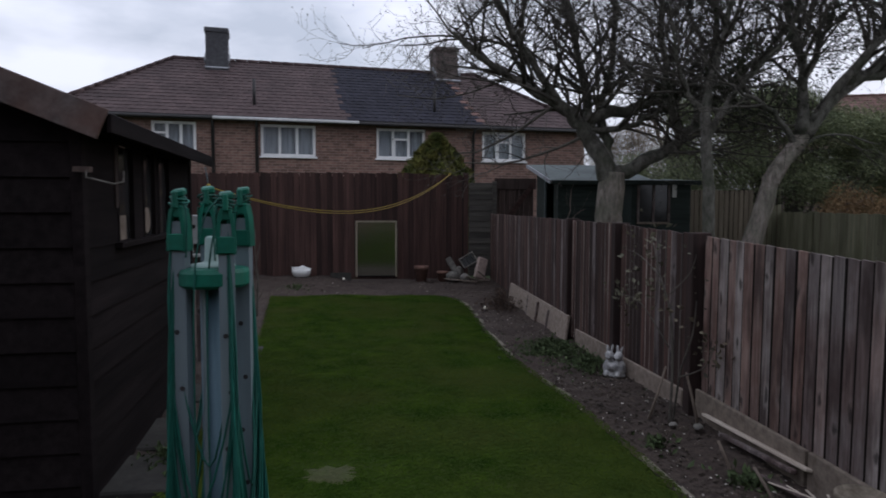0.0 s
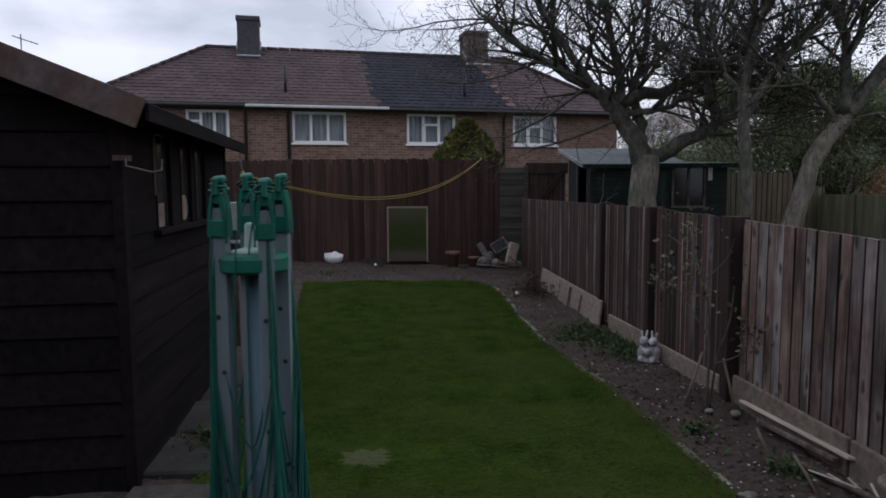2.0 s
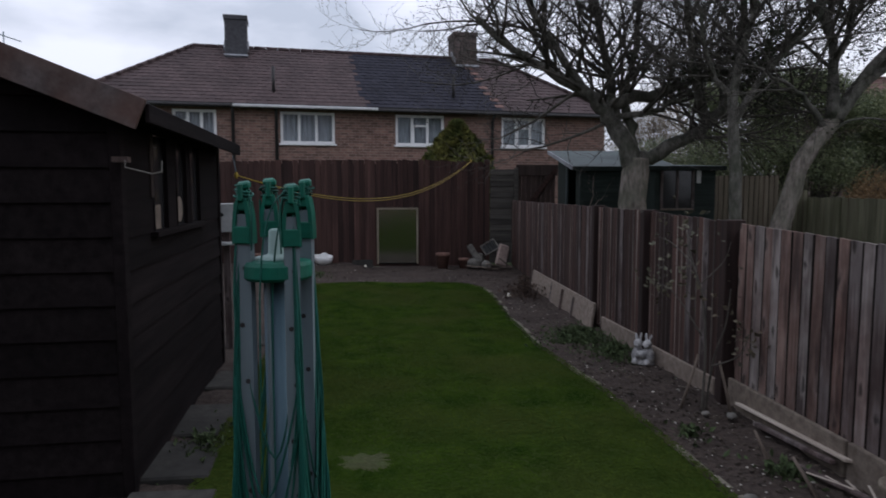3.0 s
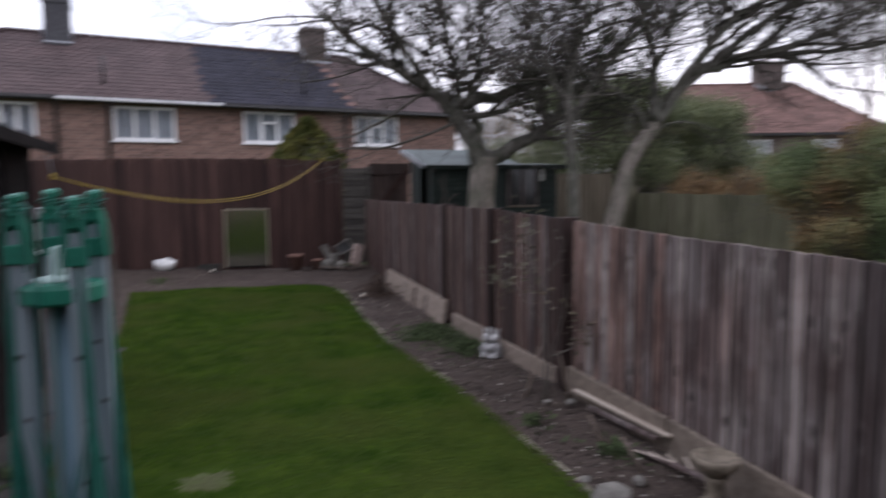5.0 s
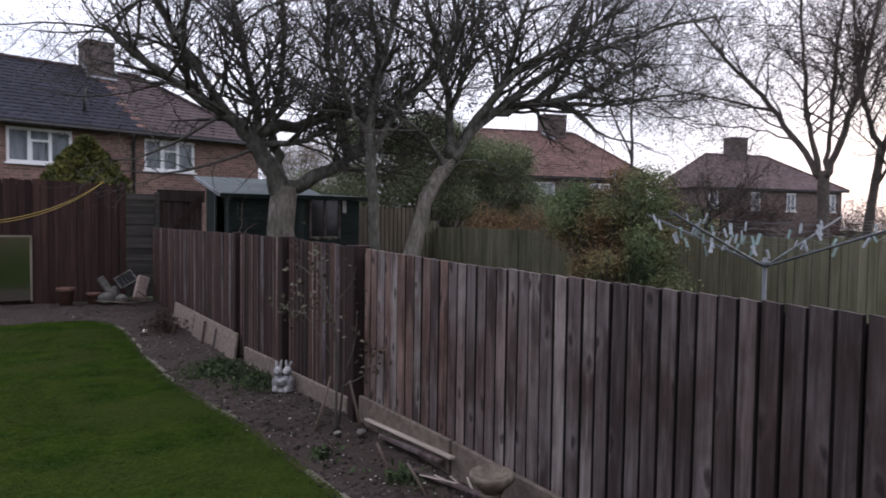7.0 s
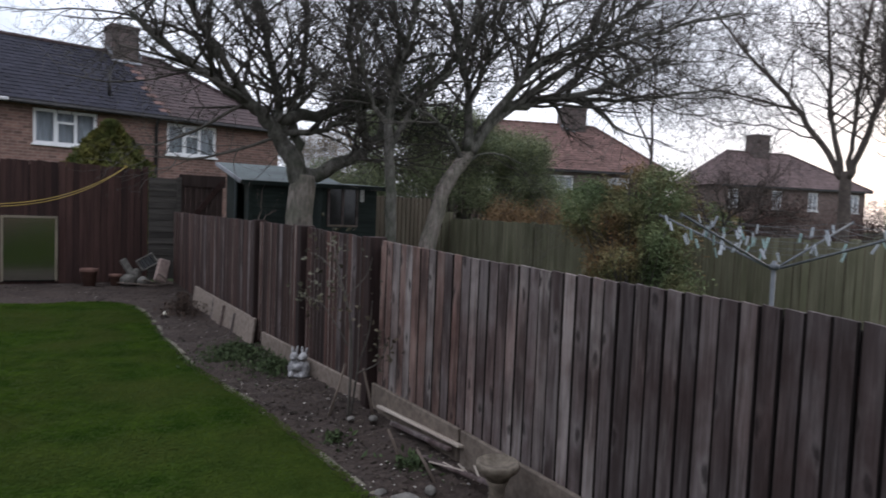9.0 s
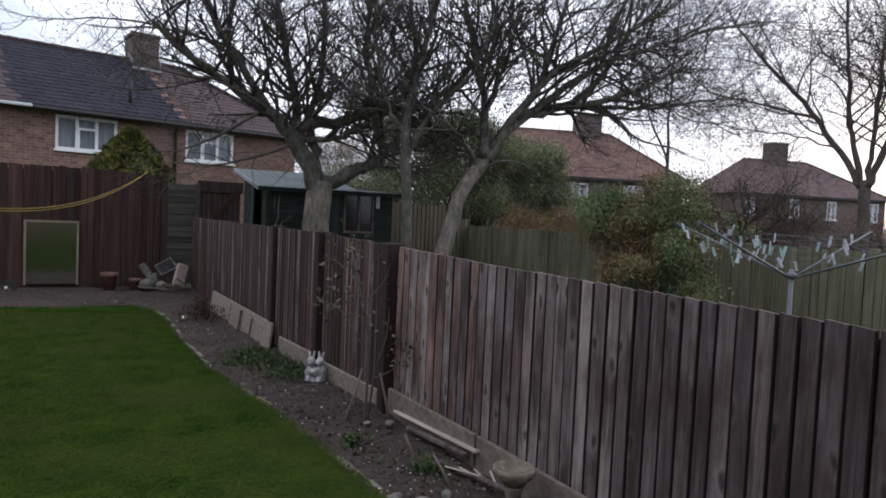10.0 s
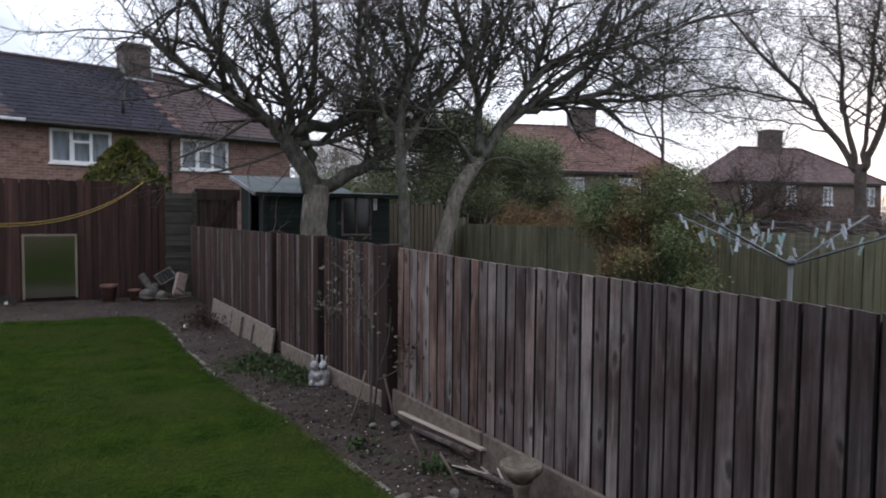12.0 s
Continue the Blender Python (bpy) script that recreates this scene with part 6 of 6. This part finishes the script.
plant_pot(pose(-2.38, 12.6, 0.05), 0.12, 0.27, M_terra, "brown pot in the far bed near the shed", "terracotta pots")


def white_planter():
    bm = bmesh.new()
    n, rings = 32, []
    for r, z in ((0.10, 0.0), (0.155, 0.03), (0.178, 0.10), (0.180, 0.155), (0.168, 0.155), (0.165, 0.10), (0.12, 0.05)):
        ring = []
        for k in range(n):
            a = 2 * math.pi * k / n
            lift = 0.028 * max(0, math.cos(a * 4)) if z > 0.12 else 0
            ring.append(bm.verts.new((r * math.cos(a), r * math.sin(a), z + lift)))
        rings.append(ring)
    for lo, hi in zip(rings, rings[1:]):
        for k in range(n):
            bm.faces.new((lo[k], lo[(k + 1) % n], hi[(k + 1) % n], hi[k]))
    bm.faces.new(rings[0][::-1]), bm.faces.new(rings[-1])
    solo("planter", bm, M_pot_white, "white glazed planter with a scalloped rim on the soil", "planter", pose(-1.27, 13.02, 0.075, 8, 4, 0), smooth=True)


white_planter()


# ---- stones ----
def rock(at, size, label, material, seed, group="", name="rock"):
    bm = bmesh.new()
    bmesh.ops.create_icosphere(bm, subdivisions=3, radius=1)
    off = Vector((seed * 3.1, seed * 1.7, seed))
    for v in bm.verts:
        f = 1 + 0.28 * noise.noise(v.co * 1.2 + off) + 0.10 * noise.noise(v.co * 3.5 + off)
        v.co = Vector((v.co.x * size[0], v.co.y * size[1], v.co.z * size[2])) * f
    return solo(name, bm, material, label, "rock", at, group, smooth=True)


rock(pose(2.02, 3.10, 0.02, 0, 0, 25), (0.12, 0.085, 0.05), "flat pale grey stone lying on the soil", M_rock, 1, "stones in the bed")
rock(pose(2.47, 2.68, 0.05, 0, 0, -20), (0.17, 0.11, 0.075), "large mossy grey stone lying by the bird bath", M_rock, 2, "stones in the bed")
rock(pose(2.27, 3.24, 0.0, 0, 0, 60), (0.04, 0.03, 0.025), "small pale stone on the soil", M_rock, 3, "stones in the bed")
rock(pose(2.47, 4.42, 0.02, 0, 0, 60), (0.05, 0.032, 0.018), "small flat stone by the fallen plank", M_rock, 4, "stones in the bed")
rock(pose(2.33, 4.5, 0.01, 0, 0, 10), (0.032, 0.024, 0.018), "small pale stone by the rose", M_rock, 5, "stones in the bed")
rock(pose(2.02, 3.35, -0.01, 0, 0, 10), (0.035, 0.03, 0.02), "small stone on the soil", M_rock, 6, "stones in the bed")
rock(pose(2.25, 2.9, 0.0, 0, 0, 10), (0.10, 0.07, 0.04), "flat grey stone half sunk in soil", M_rock, 7, "stones in the bed")
solo("plank", box(-0.022, -0.52, -0.008, 0.022, 0.52, 0.012, bevel=0.004), M_split, "narrow pale split plank fallen along the fence", "plank", pose(2.585, 4.0, 0.085, -2.2, 14, 2.5))
solo("plank", box(-0.02, -0.34, -0.012, 0.02, 0.34, 0.012, bevel=0.004), M_fence, "dark batten under the fallen split plank", "plank", pose(2.555, 3.9, 0.05, -3, 6, 4))
for k in range(4):
    solo("splinter", box(-0.006, -0.13 + 0.02 * k, -0.003, 0.006, 0.13, 0.004, bevel=0.0015), M_split, "pale splinter of wood on the soil", "splinter", pose(2.47 + 0.03 * k, 3.42 - 0.07 * k, 0.035, -4 + 3 * k, 0, 20 - 14 * k), "splinters of wood")
solo("plank", box(-0.02, -0.3, -0.008, 0.02, 0.3, 0.01, bevel=0.004), M_fence, "short dark batten lying on the soil", "plank", pose(2.50, 3.35, 0.03, -2, 4, 12))


# ---- bird bath ----
def bird_bath():
    b = thing("bird_bath", "small round mossy stone bird bath on the soil", "bird bath", pose(2.43, 2.86, -0.01) @ Matrix.Diagonal((0.84, 0.84, 0.9, 1)))
    part("pedestal", lathe([(0.10, -0.04), (0.10, 0.025), (0.082, 0.03), (0.08, 0.06), (0.055, 0.075), (0.046, 0.12), (0.05, 0.17), (0.07, 0.205)], 20), M_bath, b, "", True)
    part("bowl", lathe([(0.055, 0.20), (0.085, 0.235), (0.125, 0.268), (0.132, 0.288), (0.130, 0.305), (0.118, 0.312), (0.10, 0.296), (0.06, 0.28), (0.02, 0.277)], 26), M_bath, b, "", True)


bird_bath()


# ---- rabbit statue ----
def rabbit_statue():
    bm = bmesh.new()

    def blob(x, y, z, rx, ry, rz, turn=(0, 0, 0)):
        m = pose(x, y, z, *turn) @ Matrix.Diagonal((rx, ry, rz, 1))
        bmesh.ops.create_uvsphere(bm, u_segments=14, v_segments=10, radius=1, matrix=m)

    for s in (-1, 1):
        blob(0.045 * s, 0, 0.075, 0.058, 0.065, 0.085)
        blob(0.05 * s, -0.05, 0.03, 0.03, 0.05, 0.03)
        blob(0.043 * s, -0.035, 0.11, 0.022, 0.03, 0.04, (25, 0, 12 * s))
        blob(0.042 * s, -0.015, 0.185, 0.040, 0.046, 0.042)
        blob(0.042 * s, -0.052, 0.175, 0.02, 0.018, 0.016)
        blob(0.062 * s, 0.0, 0.235, 0.012, 0.016, 0.042, (-8, 14 * s, 0))
        blob(0.026 * s, 0.004, 0.240, 0.012, 0.016, 0.045, (-10, -9 * s, 0))
    blob(0, -0.06, 0.10, 0.05, 0.03, 0.035)
    blob(0, 0.0, 0.015, 0.105, 0.08, 0.022)
    for v in bm.verts:
        v.co += v.co.normalized() * 0.006 * noise.noise(v.co * 40)
    solo("rabbit_statue", bm, M_stone_white, "small weathered white stone statue of two rabbits", "statue", pose(2.40, 5.86, -0.02, 0, 0, -38) @ Matrix.Scale(0.98, 4), smooth=True)
    join = bpy.data.objects["rabbit_statue"].modifiers.new("join", "REMESH")
    join.mode, join.voxel_size, join.use_smooth_shade = "VOXEL", 0.005, True


rabbit_statue()


# ---- rose bush and sticks ----
def rose():
    rng = random.Random(95)
    r = thing("rose_bush", "spindly rose bush with sparse leaves before the fence", "rose bush")
    spots = []
    stems = [([(2.36, 4.62, -0.03), (2.37, 4.62, 0.4), (2.36, 4.66, 0.75), (2.30, 4.72, 1.02), (2.28, 4.78, 1.22)], 0.011),
             ([(2.40, 4.66, -0.03), (2.43, 4.62, 0.35), (2.47, 4.55, 0.6), (2.46, 4.48, 0.85)], 0.009),
             ([(2.36, 4.66, 0.5), (2.22, 4.82, 0.78), (2.10, 4.95, 0.84)], 0.006),
             ([(2.42, 4.62, 0.3), (2.50, 4.42, 0.42), (2.52, 4.34, 0.58)], 0.006),
             ([(2.31, 4.70, 0.98), (2.22, 4.86, 1.12), (2.16, 4.98, 1.16)], 0.005),
             ([(2.34, 4.68, 0.85), (2.44, 4.56, 1.02), (2.46, 4.50, 1.16)], 0.005)]
    for pts, w in stems:
        line = smooth_line(pts, 6)
        tube_part("stem", [(line, [w * (1 - 0.6 * i / len(line)) for i in range(len(line))], 6)], M_twig, r)
        for p in line[len(line) // 2::2]:
            for _ in range(1):
                spots.append(p + Vector((rng.gauss(0, 0.045), rng.gauss(0, 0.045), rng.gauss(0, 0.04))))
    for centre, count, spread in (((2.12, 4.94, 0.85), 44, 0.075), ((2.5, 4.38, 0.56), 36, 0.06), ((2.28, 4.78, 1.2), 46, 0.10), ((2.24, 4.8, 0.9), 24, 0.08), ((2.4, 4.6, 0.75), 22, 0.10)):
        spots += [Vector(centre) + Vector((rng.gauss(0, spread), rng.gauss(0, spread), rng.gauss(0, spread))) for _ in range(count)]
    ob = new("foliage", leaves(rng, spots, 0.028, "foliage", M_leaf, 1.5))
    ob.parent, ob["kind"] = r, "stuff"


rose()
for k, (a, b) in enumerate((((2.24, 4.70, -0.03), (2.36, 4.70, 0.36)), ((2.52, 4.52, -0.03), (2.46, 4.60, 0.34)), ((2.33, 3.72, -0.02), (2.28, 3.80, 0.16)), ((2.36, 3.35, -0.02), (2.32, 3.5, 0.13)))):
    st = new("stick", tubes([([Vector(a), Vector(a).lerp(Vector(b), 0.5) + Vector((0.004, 0, 0)), Vector(b)], [0.011, 0.010, 0.008], 6)], "stick", M_stick))
    tagged(st, "thin bare garden stick pushed into the soil", "stick", "sticks in the bed")


def weed_patch(name, label, x, y, r, count, size, seed, rise=0.08, material=None):
    rng = random.Random(seed)
    spots = []
    for _ in range(count):
        a, q = rng.uniform(0, 6.283), abs(rng.gauss(0, 0.5)) * r
        spots.append(Vector((x + q * math.cos(a), y + 1.5 * q * math.sin(a), bed_height(x, y) + rng.random() ** 1.6 * rise * max(0.3, 1 - q / r))))
    ob = new(name, leaves(rng, spots, size, name, material or M_weed, 2.2, -0.5))
    tagged(ob, label, "weeds", "weeds", "stuff")


weed_patch("weeds", "patch of low green weeds in the bed", 2.08, 6.75, 0.44, 2600, 0.019, 96, 0.15)
weed_patch("weeds", "patch of low green weeds in the bed", 2.28, 6.2, 0.3, 900, 0.018, 97, 0.1)
weed_patch("weeds", "small green weed by the lawn edge", 2.10, 4.2, 0.16, 110, 0.022, 98, 0.05)
weed_patch("weeds", "small green weed by the lawn edge", 2.35, 3.6, 0.18, 140, 0.024, 99, 0.07)
weed_patch("weeds", "small green weed beside the shed", -0.85, 4.2, 0.25, 300, 0.022, 100, 0.05)
weed_patch("weeds", "small green weed in the far bed", -1.2, 11.9, 0.4, 200, 0.022, 101, 0.05)
weed_patch("dry_plant", "dry brown plant by the gravel board", 2.0, 9.5, 0.34, 900, 0.022, 102, 0.32, M_brown_leaf)


# ---- solar lamps ----
def solar_lamp(at):
    s = thing("solar_lamp", "small solar garden lamp stuck in the soil", "garden lamp", at, "solar lamps")
    part("spike", lathe([(0.006, -0.06), (0.008, 0.05)], 8), M_pipe, s)
    part("cap", lathe([(0.022, 0.045), (0.026, 0.06), (0.018, 0.085)], 12), M_lamp, s, "pale cap", True)


solar_lamp(pose(1.74, 9.18, 0))
solar_lamp(pose(-0.44, 12.72, 0))

# ---- rubble in the corner ----
for k, (x, y, z, sx, sy, sz, tilt) in enumerate(((1.62, 12.75, 0.10, 0.12, 0.09, 0.10, 0), (1.74, 12.9, 0.16, 0.13, 0.09, 0.12, 20), (1.86, 12.72, 0.07, 0.12, 0.10, 0.08, 0))):
    rock(pose(x, y, z, tilt, 10, 40 * k), (sx, sy, sz), "grey stone in the corner rubble heap", M_rock, 10 + k, "rubble in the corner")
slab_ob = solo("stone_slab", box(-0.11, -0.035, 0, 0.11, 0.035, 0.42, bevel=0.025), M_pink, "pinkish stone slab propped in the corner", "slab", pose(2.12, 12.72, 0.05, -12, 18, 12))
slab_ob = solo("stone_slab", box(-0.06, -0.03, 0, 0.06, 0.03, 0.36, bevel=0.02), M_rock, "grey broken slab leaning on the heap", "slab", pose(1.72, 12.82, 0.14, -10, -30, 5))


def crate():
    c = thing("wire_crate", "dark crate with a pale rim tipped on the rubble", "crate", pose(1.93, 12.82, 0.40, -25, -28, 15))
    for x0, y0, x1, y1 in ((-0.16, -0.11, 0.16, -0.09), (-0.16, 0.09, 0.16, 0.11), (-0.16, -0.09, -0.14, 0.09), (0.14, -0.09, 0.16, 0.09)):
        part("rim", box(x0, -0.03, y0, x1, 0.0, y1, bevel=0.004), M_rock, c)
    part("base", box(-0.14, 0.05, -0.09, 0.14, 0.06, 0.09), M_basket, c)
    for k in range(5):
        part("wire", box(-0.12 + 0.055 * k, 0.0, -0.09, -0.115 + 0.055 * k, 0.05, 0.09), M_basket, c)


crate()
for k, (x, y, z, l, t, p) in enumerate(((1.75, 12.5, 0.05, 0.62, 82, 5), (2.05, 12.45, 0.04, 0.5, 70, -8), (1.98, 12.4, 0.09, 0.36, 110, 14), (2.2, 12.55, 0.12, 0.3, 95, 40))):
    solo("plank", box(-0.03, -l / 2, -0.008, 0.03, l / 2, 0.01, bevel=0.003), M_plank, "short pale broken plank in the rubble heap", "plank", pose(x, y, z, p, 5, t), "rubble in the corner")
solo("stone_slab", box(-0.2, -0.015, 0, 0.2, 0.015, 0.16, bevel=0.006), M_paving, "low grey slab edging the far bed", "slab", pose(-0.52, 13.1, -0.02, -8, 0, 4))

# ---- bird box and sapling at the end of the shed ----
bb = thing("bird_box", "pale painted bird box on a post behind the shed", "bird box", pose(-1.36, 6.62, 0, 0, 0, 8))
part("post", box(-0.03, 0, -0.08, 0.03, 0.06, 1.2), M_fence, bb)
part("box", box(-0.15, -0.11, 1.11, 0.11, 0.03, 1.375, bevel=0.006), M_box, bb)
part("hole", lathe([(0.018, 0), (0.018, 0.003)], 12, m=Matrix.Translation((-0.02, -0.111, 1.27)) @ pose(0, 0, 0, 90)), M_pipe, bb)
part("bracket", box(-0.06, -0.1, 1.02, -0.04, 0.0, 1.16, m=None), M_box, bb)
part("tray", box(-0.09, -0.16, 0.99, 0.10, 0.0, 1.015, bevel=0.004), M_box, bb)


def sapling(x, y, h, seed):
    rng = random.Random(seed)
    s = thing("sapling", "thin dark bare sapling in the side bed", "sapling")
    main = smooth_line([(x, y, -0.03), (x + 0.02, y, h * 0.5), (x - 0.02, y, h)], 6)
    tube_part("stem", [(main, [0.016 - 0.0009 * i for i in range(len(main))], 6)], M_twig, s)
    for k in range(9):
        p = main[3 + k % 9]
        d = Vector((rng.gauss(0, 0.5), rng.gauss(0, 0.5), 0.8)).normalized()
        tube_part("twig", [([p, p + d * 0.09, p + d * 0.16 + Vector((0, 0, 0.05))], [0.006, 0.005, 0.003], 5)], M_twig, s)


sapling(-1.33, 9.09, 0.98, 103)
hook = thing("wall_bracket", "dull grey bent metal bracket on the shed corner", "bracket", pose(-0.86, 3.52, 1.585, 0, 0, 6))
tube_part("rod", [([Vector((-0.10, -0.03, 0.06)), Vector((-0.10, -0.04, 0.02)), Vector((0.02, -0.05, -0.01)), Vector((0.06, -0.04, 0.0)), Vector((0.06, -0.03, 0.05))], [0.004] * 5, 6)], M_rock, hook)
part("plate", box(-0.16, -0.035, 0.045, -0.09, 0.02, 0.07), M_gate, hook)
aerial = thing("tv_aerial", "thin television aerial on a far roof", "aerial")
tube_part("mast", [([Vector((-13.9, 25, 4.0)), Vector((-13.9, 25, 7.1))], [0.03, 0.025], 6)], M_alu, aerial)
tube_part("boom", [([Vector((-14.2, 25, 7.05)), Vector((-13.3, 25, 6.75))], [0.02, 0.02], 5)], M_alu, aerial)
for k in range(4):
    p = Vector((-14.1 + 0.22 * k, 25, 7.02 - 0.075 * k))
    tube_part("element", [([p + Vector((0, -0.2, 0)), p + Vector((0, 0.2, 0))], [0.01, 0.01], 4)], M_alu, aerial)
house(pose(-19.2, 24, 0, 0, 0, 20), -5, 5, -2, 2, 7, 3.7, 5.7, [], [(99, 99, M_tile_brown)], "brown brick house seen past the shed roof", 65)
